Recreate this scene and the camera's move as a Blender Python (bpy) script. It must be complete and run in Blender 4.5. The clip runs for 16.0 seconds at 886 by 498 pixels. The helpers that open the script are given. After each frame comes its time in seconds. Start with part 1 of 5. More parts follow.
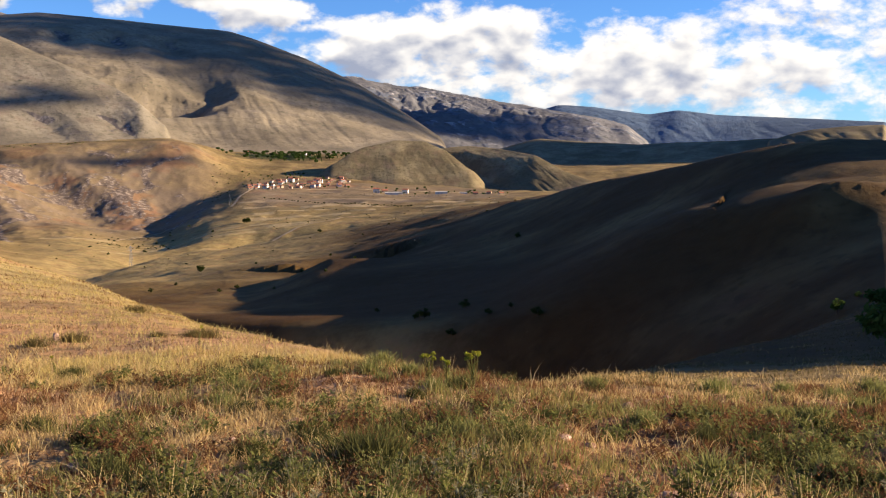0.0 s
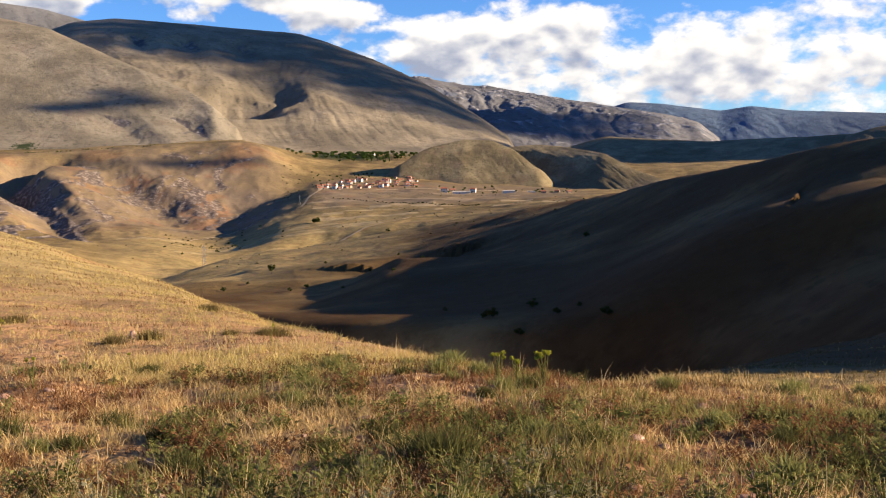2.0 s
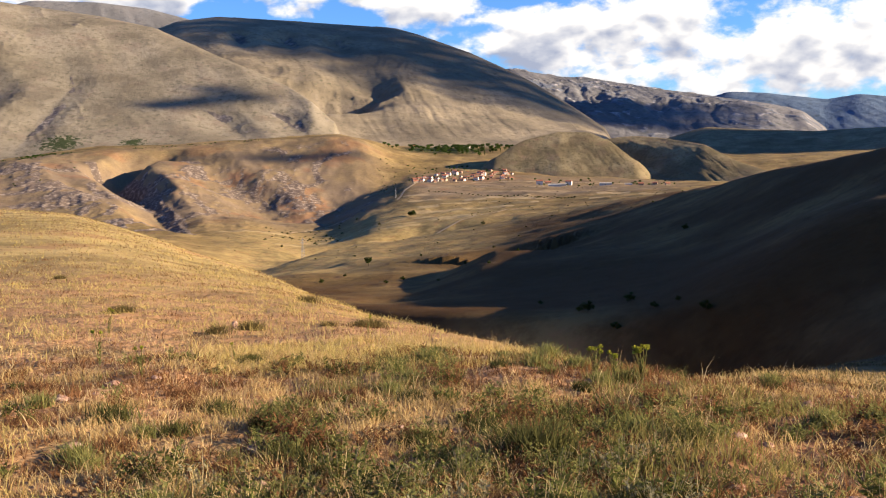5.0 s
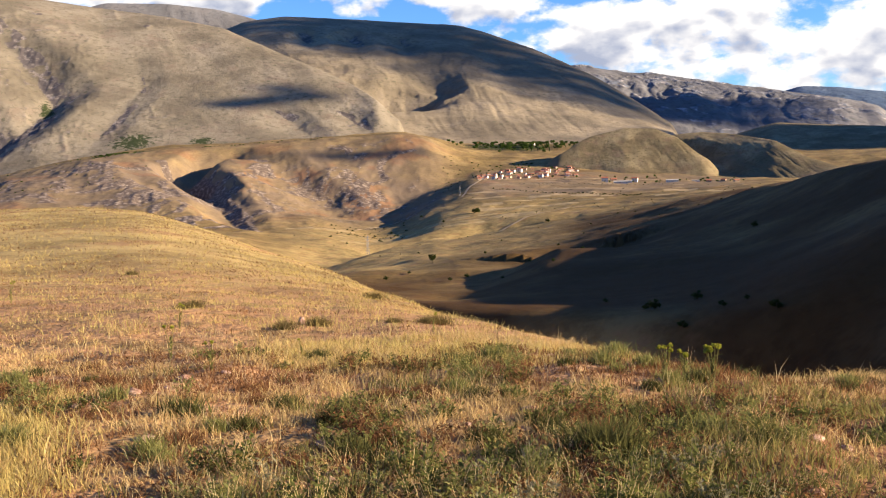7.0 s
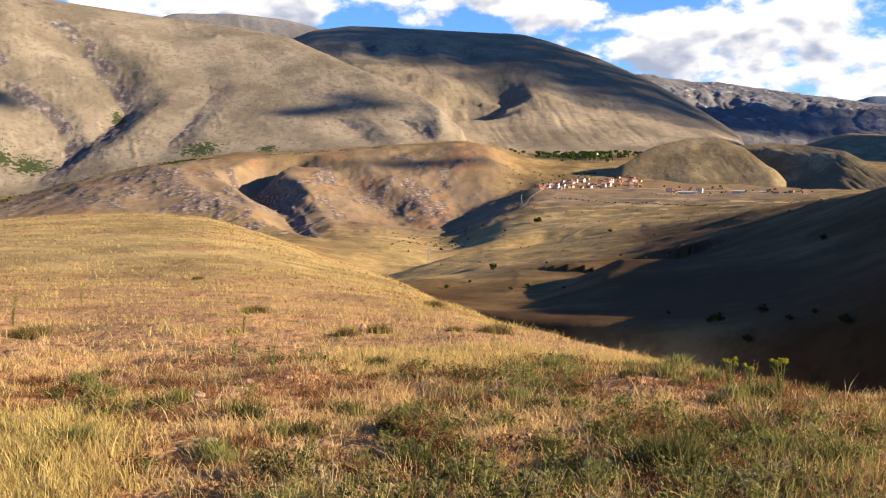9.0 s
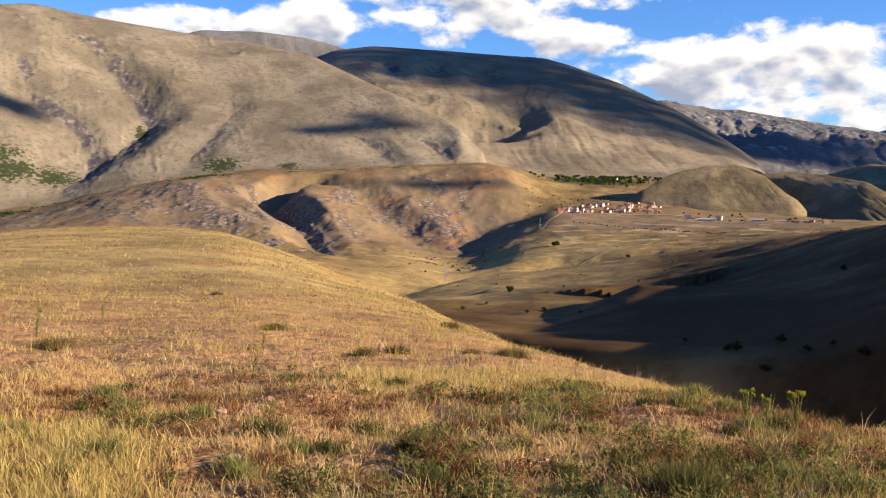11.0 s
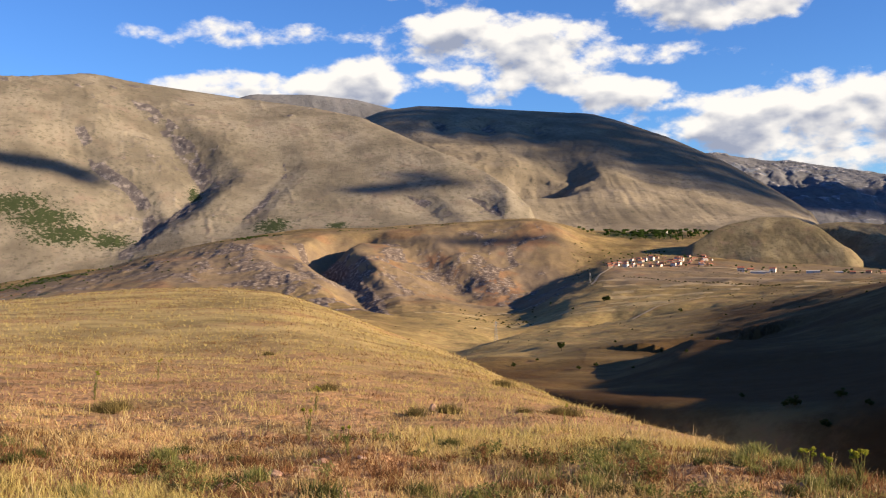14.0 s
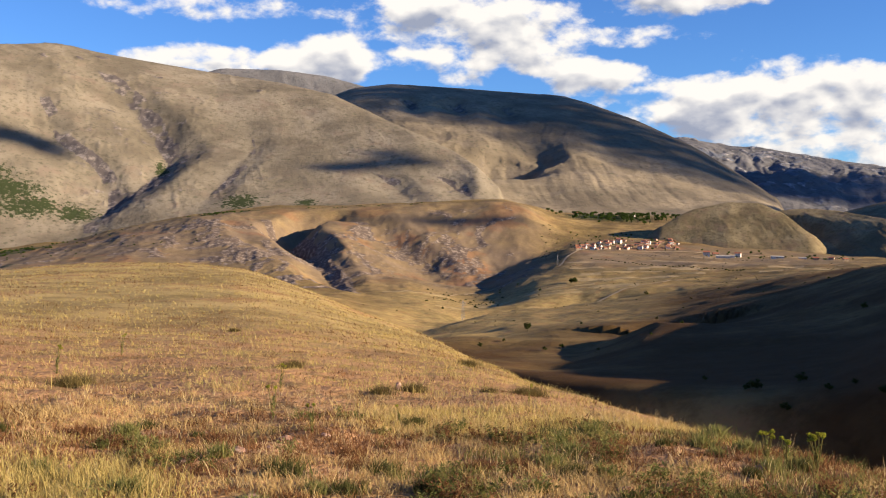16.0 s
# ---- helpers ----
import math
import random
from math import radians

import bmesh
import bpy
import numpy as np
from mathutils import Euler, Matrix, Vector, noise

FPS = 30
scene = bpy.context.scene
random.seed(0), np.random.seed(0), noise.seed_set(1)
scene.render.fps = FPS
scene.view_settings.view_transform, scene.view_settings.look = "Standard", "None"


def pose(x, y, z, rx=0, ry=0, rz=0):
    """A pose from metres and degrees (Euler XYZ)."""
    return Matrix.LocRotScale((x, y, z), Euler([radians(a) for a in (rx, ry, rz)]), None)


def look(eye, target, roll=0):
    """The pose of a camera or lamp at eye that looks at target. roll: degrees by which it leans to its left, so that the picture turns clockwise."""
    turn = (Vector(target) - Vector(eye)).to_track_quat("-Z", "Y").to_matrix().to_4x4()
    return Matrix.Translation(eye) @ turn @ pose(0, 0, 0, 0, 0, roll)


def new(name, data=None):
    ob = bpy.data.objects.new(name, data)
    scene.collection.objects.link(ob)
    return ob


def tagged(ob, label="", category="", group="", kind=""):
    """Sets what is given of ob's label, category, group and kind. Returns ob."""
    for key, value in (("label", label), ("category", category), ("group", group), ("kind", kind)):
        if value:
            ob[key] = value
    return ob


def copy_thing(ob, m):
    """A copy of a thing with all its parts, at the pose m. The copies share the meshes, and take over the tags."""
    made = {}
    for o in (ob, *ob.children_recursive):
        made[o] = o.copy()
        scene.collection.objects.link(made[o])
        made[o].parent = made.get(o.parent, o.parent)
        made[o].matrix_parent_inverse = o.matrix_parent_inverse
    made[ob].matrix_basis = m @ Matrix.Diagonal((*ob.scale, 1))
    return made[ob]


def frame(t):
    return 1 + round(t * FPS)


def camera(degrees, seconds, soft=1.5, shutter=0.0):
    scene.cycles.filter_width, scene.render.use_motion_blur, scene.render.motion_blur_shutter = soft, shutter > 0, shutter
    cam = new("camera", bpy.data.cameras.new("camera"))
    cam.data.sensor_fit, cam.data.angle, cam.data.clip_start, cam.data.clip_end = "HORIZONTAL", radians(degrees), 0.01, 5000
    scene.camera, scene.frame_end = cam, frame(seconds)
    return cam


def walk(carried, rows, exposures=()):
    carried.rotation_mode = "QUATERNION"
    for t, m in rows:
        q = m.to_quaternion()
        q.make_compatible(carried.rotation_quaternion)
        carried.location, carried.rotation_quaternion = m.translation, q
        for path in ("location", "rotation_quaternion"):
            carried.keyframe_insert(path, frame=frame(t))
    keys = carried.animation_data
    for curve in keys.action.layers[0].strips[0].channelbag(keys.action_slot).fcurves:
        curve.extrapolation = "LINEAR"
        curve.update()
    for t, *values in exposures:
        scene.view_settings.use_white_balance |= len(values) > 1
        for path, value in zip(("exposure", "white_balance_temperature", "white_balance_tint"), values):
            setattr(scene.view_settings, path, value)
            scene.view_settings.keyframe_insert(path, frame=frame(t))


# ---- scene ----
cam = camera(48.74, 16.0, soft=1.15)
# A hand-held pan to the left from one standpoint on a hillside.
walk(cam, [
    (0, pose(0.000, 0.000, 1.600, 84.10, -0.00, 0.00)),
    (0.5, pose(-0.002, 0.005, 1.600, 84.15, 0.33, 0.47)),
    (1, pose(-0.008, 0.007, 1.598, 84.05, 0.52, 1.36)),
    (1.5, pose(-0.015, 0.024, 1.595, 83.90, 0.55, 2.94)),
    (2, pose(-0.018, 0.029, 1.590, 84.07, 0.55, 3.93)),
    (2.5, pose(-0.022, 0.034, 1.592, 83.97, 0.68, 4.55)),
    (3, pose(-0.027, 0.039, 1.594, 84.33, 0.87, 5.67)),
    (3.5, pose(-0.029, 0.047, 1.586, 84.22, 0.85, 6.36)),
    (4, pose(-0.029, 0.043, 1.587, 83.80, 1.12, 7.55)),
    (6.3, pose(-0.051, 0.063, 1.581, 83.68, 1.04, 11.64)),
    (6.5, pose(-0.059, 0.074, 1.577, 83.50, 1.22, 12.08)),
    (7, pose(-0.067, 0.086, 1.574, 83.65, 1.35, 13.22)),
    (7.5, pose(-0.070, 0.084, 1.574, 83.62, 1.13, 14.28)),
    (8, pose(-0.073, 0.084, 1.575, 84.02, 1.04, 14.99)),
    (8.5, pose(-0.077, 0.082, 1.575, 84.19, 1.08, 16.01)),
    (9, pose(-0.075, 0.082, 1.574, 84.24, 1.01, 16.85)),
    (9.2, pose(-0.078, 0.085, 1.575, 84.31, 1.04, 17.19)),
    (11.3, pose(-0.081, -0.078, 1.642, 86.13, -0.49, 18.00)),
    (11.5, pose(-0.089, -0.086, 1.661, 86.75, 0.06, 17.67)),
    (12, pose(-0.079, -0.081, 1.647, 87.61, 0.24, 16.42)),
    (12.5, pose(-0.092, -0.071, 1.644, 88.20, 0.78, 16.56)),
    (13, pose(-0.096, -0.072, 1.651, 88.40, 1.22, 19.24)),
    (13.5, pose(-0.072, -0.121, 1.653, 88.70, 1.21, 21.16)),
    (14, pose(-0.076, -0.118, 1.658, 88.81, 0.70, 20.82)),
    (14.5, pose(-0.063, -0.120, 1.655, 88.50, 1.10, 21.24)),
    (15, pose(-0.062, -0.136, 1.653, 87.99, 0.60, 20.90)),
    (15.5, pose(-0.066, -0.111, 1.648, 87.74, 0.45, 19.94)),
    (16, pose(-0.070, -0.109, 1.656, 87.60, -0.39, 19.01)),
], exposures=[(0, 1.5), (4, 1.6), (7, 1.72), (9.2, 1.72), (11.5, 1.48), (12.5, 1.38), (16, 1.38)])

# ---- light: low evening sun from the right, clear sky with cumulus ----
SUN_BEARING, SUN_HEIGHT = 86.0, 17.0
sun_dir = Vector((math.sin(radians(SUN_BEARING)) * math.cos(radians(SUN_HEIGHT)),
                  math.cos(radians(SUN_BEARING)) * math.cos(radians(SUN_HEIGHT)), math.sin(radians(SUN_HEIGHT))))
sun_data = bpy.data.lights.new("sun", "SUN")
sun_data.energy, sun_data.angle, sun_data.color = 5.0, radians(0.5), (1.0, 0.80, 0.56)
sun = new("sun", sun_data)
sun.matrix_world = look(sun_dir * 50, (0, 0, 0))


class Nodes:
    """Short hand for a node tree."""

    def __init__(self, tree):
        self.tree = tree
        tree.nodes.clear()

    def add(self, kind):
        return self.tree.nodes.new(kind)

    def put(self, socket, value):
        if isinstance(value, bpy.types.NodeSocket):
            self.tree.links.new(value, socket)
        elif value is not None:
            socket.default_value = value

    def math(self, op, a, b=None, c=None, clamp=False):
        node = self.add("ShaderNodeMath")
        node.operation, node.use_clamp = op, clamp
        for i, v in enumerate((a, b, c)):
            self.put(node.inputs[i], v)
        return node.outputs[0]

    def combine(self, x, y, z=0.0):
        node = self.add("ShaderNodeCombineXYZ")
        for i, v in enumerate((x, y, z)):
            self.put(node.inputs[i], v)
        return node.outputs[0]

    def noise(self, vector, scale, detail=4.0, rough=0.55, warp=0.0):
        node = self.add("ShaderNodeTexNoise")
        self.put(node.inputs["Vector"], vector)
        self.put(node.inputs["Scale"], scale)
        self.put(node.inputs["Detail"], detail)
        self.put(node.inputs["Roughness"], rough)
        self.put(node.inputs["Distortion"], warp)
        return node.outputs["Fac"]

    def step(self, value, low, high, to_low=0.0, to_high=1.0):
        node = self.add("ShaderNodeMapRange")
        node.interpolation_type = "SMOOTHSTEP"
        for i, v in enumerate((value, low, high, to_low, to_high)):
            self.put(node.inputs[i], v)
        return node.outputs[0]

    def mix(self, fac, a, b):
        node = self.add("ShaderNodeMix")
        node.data_type = "RGBA"
        self.put(node.inputs[0], fac)
        for i, v in ((6, a), (7, b)):
            self.put(node.inputs[i], (*v, 1.0) if isinstance(v, tuple) and len(v) == 3 else v)
        return node.outputs[2]

    def scaled(self, vector, x, y, z):
        node = self.add("ShaderNodeVectorMath")
        node.operation = "MULTIPLY"
        self.put(node.inputs[0], vector)
        node.inputs[1].default_value = (x, y, z)
        return node.outputs[0]


world = bpy.data.worlds.new("evening_sky")
scene.world = world
world.use_nodes = True
n = Nodes(world.node_tree)
sky = n.add("ShaderNodeTexSky")
sky.sky_type, sky.sun_disc = "NISHITA", False
sky.sun_elevation, sky.sun_rotation = radians(SUN_HEIGHT), radians(SUN_BEARING)
sky.altitude, sky.air_density, sky.dust_density, sky.ozone_density = 1400.0, 1.0, 0.3, 2.0
split = n.add("ShaderNodeSeparateXYZ")
n.put(split.inputs[0], n.add("ShaderNodeTexCoord").outputs["Generated"])
bearing = n.math("MULTIPLY", n.math("ARCTAN2", split.outputs[0], split.outputs[1]), 57.2958)
height = n.math("MULTIPLY", n.math("ARCSINE", split.outputs[2]), 57.2958)
# Cumulus banks: bearing, height and half sizes in degrees, thickness.
BANKS = [(3.0, 4.4, 10.5, 3.3, 0.45), (0.5, 7.3, 5.5, 1.6, 0.22), (19.0, 4.8, 9.5, 4.6, 0.41), (-4.4, 6.0, 2.4, 1.6, 0.26), (-33.0, 8.2, 4.8, 1.1, 0.44),
         (-26.2, 8.3, 3.0, 1.6, 0.56), (-17.6, 10.5, 7.0, 2.1, 0.48), (-21.0, 11.9, 1.8, 1.1, 0.22), (-5.2, 12.9, 5.5, 2.1, 0.60), (-32.5, 11.1, 6.5, 0.9, 0.36),
         (-8.0, 9.7, 4.5, 0.7, 0.32), (-11.0, 7.8, 3.5, 0.9, 0.28), (-17.5, 7.6, 1.8, 0.8, 0.30), (-22.0, 14.6, 12.0, 1.5, 0.44), (-9.6, 7.2, 3.6, 1.2, 0.36),
         (-10.0, 5.5, 7.0, 0.7, 0.20), (-14.0, 8.6, 3.5, 0.9, 0.28), (-21.5, 8.4, 3.0, 0.7, 0.26)]


def cover(d_bearing, d_height, detail):
    b, h = n.math("ADD", bearing, d_bearing), n.math("ADD", height, d_height)
    at = n.combine(n.math("MULTIPLY", b, 0.20), n.math("MULTIPLY", h, 0.34))
    value = n.math("ADD", n.math("MULTIPLY", n.noise(at, 1.7, detail, 0.60, 0.1), 0.9), -0.66)
    cells = n.add("ShaderNodeTexVoronoi")
    cells.feature = "SMOOTH_F1"
    n.put(cells.inputs["Vector"], at)
    cells.inputs["Scale"].default_value = 3.2
    cells.inputs["Detail"].default_value = detail * 0.3
    cells.inputs["Roughness"].default_value = 0.55
    value = n.math("MULTIPLY_ADD", cells.outputs["Distance"], -0.22, n.math("ADD", value, 0.10))
    for cb, ch, sb, sh, thick in BANKS:
        u = n.math("DIVIDE", n.math("SUBTRACT", b, cb), sb)
        v = n.math("DIVIDE", n.math("SUBTRACT", h, ch), sh)
        d2 = n.math("ADD", n.math("MULTIPLY", u, u), n.math("MULTIPLY", v, v))
        value = n.math("MULTIPLY_ADD", n.step(d2, 1.8, 0.0), thick, value)
    return value


here = cover(0.0, 0.0, 10.0)
soft_here, soft_above = cover(0.0, 0.0, 2.5), cover(0.25, 0.8, 2.5)
cloud = n.step(here, -0.09, 0.16)
# deep parts of a bank are grey underneath, thin and sunward parts white
lit = n.math("ADD", n.step(soft_above, 0.50, 0.10, 0.30, 1.0), n.math("MULTIPLY", n.math("SUBTRACT", here, soft_here), 1.6))
lit = n.math("MULTIPLY_ADD", n.math("SUBTRACT", soft_here, soft_above), 1.0, lit, clamp=True)
body = n.mix(lit, (0.36, 0.40, 0.52), (1.05, 1.0, 0.94))
tint = n.mix(1.0, sky.outputs[0], (0.47, 0.78, 1.30))
tint.node.blend_type = "MULTIPLY"
clear = n.add("ShaderNodeBackground")
n.put(clear.inputs[0], tint)
clear.inputs[1].default_value = 0.052
puff = n.add("ShaderNodeBackground")
n.put(puff.inputs[0], body)
puff.inputs[1].default_value = 0.38
both = n.add("ShaderNodeMixShader")
n.put(both.inputs[0], cloud)
n.put(both.inputs[1], clear.outputs[0])
n.put(both.inputs[2], puff.outputs[0])
n.put(n.add("ShaderNodeOutputWorld").inputs[0], both.outputs[0])

# ---- materials ----
def material(name):
    m = bpy.data.materials.new(name)
    m.use_nodes = True
    k = Nodes(m.node_tree)
    bsdf = k.add("ShaderNodeBsdfPrincipled")
    k.put(k.add("ShaderNodeOutputMaterial").inputs[0], bsdf.outputs[0])
    bsdf.inputs["Specular IOR Level"].default_value = 0.1
    bsdf.inputs["Roughness"].default_value = 0.95
    return m, k, bsdf


def relief(k, bsdf, height_value, strength, distance):
    bump = k.add("ShaderNodeBump")
    bump.inputs["Strength"].default_value = strength
    bump.inputs["Distance"].default_value = distance
    k.put(bump.inputs["Height"], height_value)
    k.put(bsdf.inputs["Normal"], bump.outputs[0])


def attribute(k, name):
    node = k.add("ShaderNodeAttribute")
    node.attribute_name = name
    return node.outputs["Fac"]


def slope_material(name, grass, straw, soil, rock, rock_dark, scrub, fine):
    """Dry hillside: grass in two tones, bare soil, rock outcrops and scrub where the mesh carries them. fine: metres of the grain."""
    m, k, bsdf = material(name)
    at = k.add("ShaderNodeTexCoord").outputs["Object"]
    broad = k.noise(at, 0.12 / fine, 5.0, 0.6)
    grain = k.noise(at, 1.6 / fine, 5.0, 0.65)
    tone = k.mix(k.step(k.math("ADD", k.math("MULTIPLY", broad, 0.6), k.math("MULTIPLY", grain, 0.4)), 0.38, 0.62), grass, straw)
    tone = k.mix(k.step(k.noise(at, 0.35 / fine, 7.0, 0.65), 0.50, 0.68), tone, soil)
    tone = k.mix(k.math("MULTIPLY", k.step(k.noise(at, 0.05 / fine, 5.0, 0.6), 0.45, 0.62), 0.6), tone, tuple(0.62 * c for c in grass))
    tone = k.mix(k.math("MULTIPLY", k.step(k.noise(at, 0.2 / fine, 7.0, 0.7), 0.47, 0.60), 0.55), tone, tuple(0.5 * a + 0.2 * b for a, b in zip(grass, soil)))
    tone = k.mix(k.math("MULTIPLY", k.step(grain, 0.46, 0.40), 0.35), tone, tuple(c * 0.45 for c in grass))
    stone = k.mix(k.step(k.noise(at, 0.9 / fine, 6.0, 0.7), 0.47, 0.66), rock_dark, rock)
    where = k.math("ADD", attribute(k, "rock"), k.math("MULTIPLY_ADD", k.noise(at, 0.8 / fine, 5.0, 0.7), 0.7, -0.35))
    stony = k.step(where, 0.42, 0.62)
    tone = k.mix(stony, tone, stone)
    bushy = k.math("ADD", attribute(k, "green"), k.math("MULTIPLY_ADD", k.noise(at, 2.2 / fine, 5.0, 0.75), 2.6, -1.45))
    tone = k.mix(k.step(bushy, 0.35, 0.5), tone, scrub)
    speck = k.add("ShaderNodeTexVoronoi")
    k.put(speck.inputs["Vector"], at)
    speck.inputs["Scale"].default_value = 0.9 / fine
    thin = k.math("MULTIPLY", k.step(speck.outputs["Distance"], 0.24, 0.16), k.step(k.noise(at, 0.16 / fine, 3.0), 0.45, 0.6))
    tone = k.mix(k.math("MULTIPLY", thin, 0.4), tone, scrub)
    field = k.mix(k.step(grain, 0.3, 0.7), (0.30, 0.22, 0.115), (0.39, 0.295, 0.165))
    tone = k.mix(k.step(attribute(k, "field"), 0.4, 0.6), tone, field)
    tone = k.mix(k.math("MULTIPLY", attribute(k, "fallow"), 0.75), tone, k.mix(grain, (0.075, 0.06, 0.028), (0.125, 0.10, 0.05)))
    # shade of the steep slope painted as near-black brown, golden grass on the near one
    ruddy = k.math("MULTIPLY", attribute(k, "ruddy"), k.math("MULTIPLY_ADD", stony, -0.95, 1.0))
    turned = k.mix(k.step(k.noise(at, 0.007, 5.0, 0.6), 0.53, 0.63, 0.0, 0.75), k.mix(grain, (0.130, 0.094, 0.064), (0.222, 0.165, 0.116)), k.mix(grain, (0.19, 0.088, 0.05), (0.27, 0.135, 0.08)))
    tone = k.mix(k.math("MULTIPLY", ruddy, k.step(k.noise(at, 0.011, 6.0, 0.65), 0.38, 0.62, 0.55, 0.9)), tone, turned)
    tone = k.mix(k.math("MULTIPLY", attribute(k, "shade_paint"), k.step(broad, 0.72, 0.42, 0.6, 0.95)), tone, k.mix(grain, (0.036, 0.017, 0.004), (0.078, 0.038, 0.010)))
    tone = k.mix(k.math("MULTIPLY", attribute(k, "gold"), 0.8), tone, k.mix(k.step(k.noise(at, 0.09, 7.0, 0.72), 0.36, 0.62), (0.22, 0.158, 0.062), (0.47, 0.345, 0.14)))
    tone = k.mix(k.math("MULTIPLY", attribute(k, "gold"), k.step(k.noise(at, 0.085, 6.0, 0.68), 0.50, 0.64, 0.0, 0.7)), tone, k.mix(grain, (0.20, 0.10, 0.045), (0.37, 0.205, 0.10)))
    # bare earth and litter close by
    crumb = k.noise(at, 9.0, 6.0, 0.7)
    patch = k.noise(at, 0.55, 4.0, 0.6)
    earth = k.mix(k.step(crumb, 0.35, 0.65), (0.125, 0.054, 0.027), (0.28, 0.135, 0.07))
    litter = k.mix(k.step(crumb, 0.4, 0.7), (0.14, 0.08, 0.035), (0.34, 0.21, 0.095))
    earth = k.mix(k.math("MULTIPLY", attribute(k, "gold"), 0.8), earth, k.mix(k.step(crumb, 0.35, 0.65), (0.26, 0.13, 0.064), (0.50, 0.285, 0.145)))
    earth = k.mix(k.step(patch, 0.47, 0.64), earth, litter)
    tone = k.mix(k.math("MULTIPLY", attribute(k, "turf"), 0.85), tone, earth)
    k.put(bsdf.inputs["Base Color"], tone)
    relief(k, bsdf, k.math("ADD", k.noise(at, 1.1 / fine, 7.0, 0.75), k.math("MULTIPLY", broad, 1.5)), 0.5, 0.22 * fine)
    return m


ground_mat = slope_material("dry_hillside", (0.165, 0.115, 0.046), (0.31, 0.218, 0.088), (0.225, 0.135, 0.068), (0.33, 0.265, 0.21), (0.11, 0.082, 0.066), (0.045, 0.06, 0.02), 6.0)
valley_mat = slope_material("valley_hills", (0.145, 0.115, 0.062), (0.255, 0.202, 0.115), (0.21, 0.145, 0.09), (0.28, 0.23, 0.18), (0.10, 0.08, 0.065), (0.04, 0.052, 0.02), 9.0)
# grass and straw greyed slightly towards blue to carry some haze
mountain_mat = slope_material("dry_mountain", (0.172, 0.146, 0.104), (0.242, 0.206, 0.152), (0.205, 0.160, 0.120), (0.27, 0.23, 0.20), (0.10, 0.085, 0.08), (0.036, 0.046, 0.018), 22.0)
dark_mat = slope_material("scrubby_mountain", (0.19, 0.156, 0.108), (0.27, 0.22, 0.15), (0.20, 0.165, 0.125), (0.21, 0.185, 0.165), (0.09, 0.085, 0.085), (0.045, 0.06, 0.03), 26.0)
# limestone tones shifted to grey-blue to hold the haze of distance
rocky_mat = slope_material("hazed_limestone", (0.13, 0.13, 0.138), (0.18, 0.172, 0.17), (0.16, 0.15, 0.15), (0.33, 0.305, 0.295), (0.11, 0.12, 0.145), (0.05, 0.06, 0.045), 40.0)
# distance haze put into the base colours: the plateau's tones are tinted blue
far_mat = slope_material("hazed_plateau", (0.085, 0.125, 0.19), (0.11, 0.155, 0.22), (0.12, 0.155, 0.21), (0.15, 0.18, 0.23), (0.10, 0.135, 0.19), (0.035, 0.055, 0.06), 60.0)


# ---- relief ----
def lattice(ix, iy, seed):
    h = (ix.astype(np.int64) * 374761393 + iy.astype(np.int64) * 668265263 + seed * 974634777) & 0xFFFFFFFF
    h = ((h ^ (h >> 13)) * 1274126177) & 0xFFFFFFFF
    return ((h ^ (h >> 16)) & 0xFFFF) / 65535.0


def value_noise(x, y, seed):
    ix, iy = np.floor(x), np.floor(y)
    fx, fy = x - ix, y - iy
    fx, fy = fx * fx * fx * (fx * (fx * 6 - 15) + 10), fy * fy * fy * (fy * (fy * 6 - 15) + 10)
    a, b = lattice(ix, iy, seed), lattice(ix + 1, iy, seed)
    c, d = lattice(ix, iy + 1, seed), lattice(ix + 1, iy + 1, seed)
    return (a + (b - a) * fx) * (1 - fy) + (c + (d - c) * fx) * fy


def fractal(x, y, seed, octaves=5, gain=0.5):
    """Layered noise about zero, within about -1 to 1."""
    total, amp, norm = 0.0, 1.0, 0.0
    for o in range(octaves):
        total = total + amp * (value_noise(x * 0.8 + y * 0.6, y * 0.8 - x * 0.6, seed + o) * 2 - 1)
        norm += amp
        x, y, amp = x * 2.03 + 7.1, y * 2.03 - 3.7, amp * gain
    return total / norm


def ridged(x, y, seed, octaves=5, gain=0.5):
    total, amp, norm = 0.0, 1.0, 0.0
    for o in range(octaves):
        total = total + amp * (1 - np.abs(value_noise(x * 0.8 + y * 0.6, y * 0.8 - x * 0.6, seed + o) * 2 - 1))
        norm += amp
        x, y, amp = x * 2.03 + 7.1, y * 2.03 - 3.7, amp * gain
    return total / norm


def rounded(profile, bearings, which):
    """One column of a line of the relief over all bearings, with its corners rounded."""
    p = np.array(profile)
    fine = np.arange(-60.0, 36.0, 0.1)
    v = np.interp(fine, p[:, 0], p[:, which])
    w = np.exp(-0.5 * (np.arange(-12, 13) / 5.0) ** 2)
    v = np.convolve(np.pad(v, 12, mode="edge"), w / w.sum(), "valid")
    return np.where(bearings > 35.9, v[-1] + (v[0] - v[-1]) * np.clip((bearings - 36) / 264, 0, 1), np.interp(bearings, fine, v))


def smoothstep(low, high, v):
    s = np.clip((v - low) / (high - low), 0, 1)
    return s * s * (3 - 2 * s)


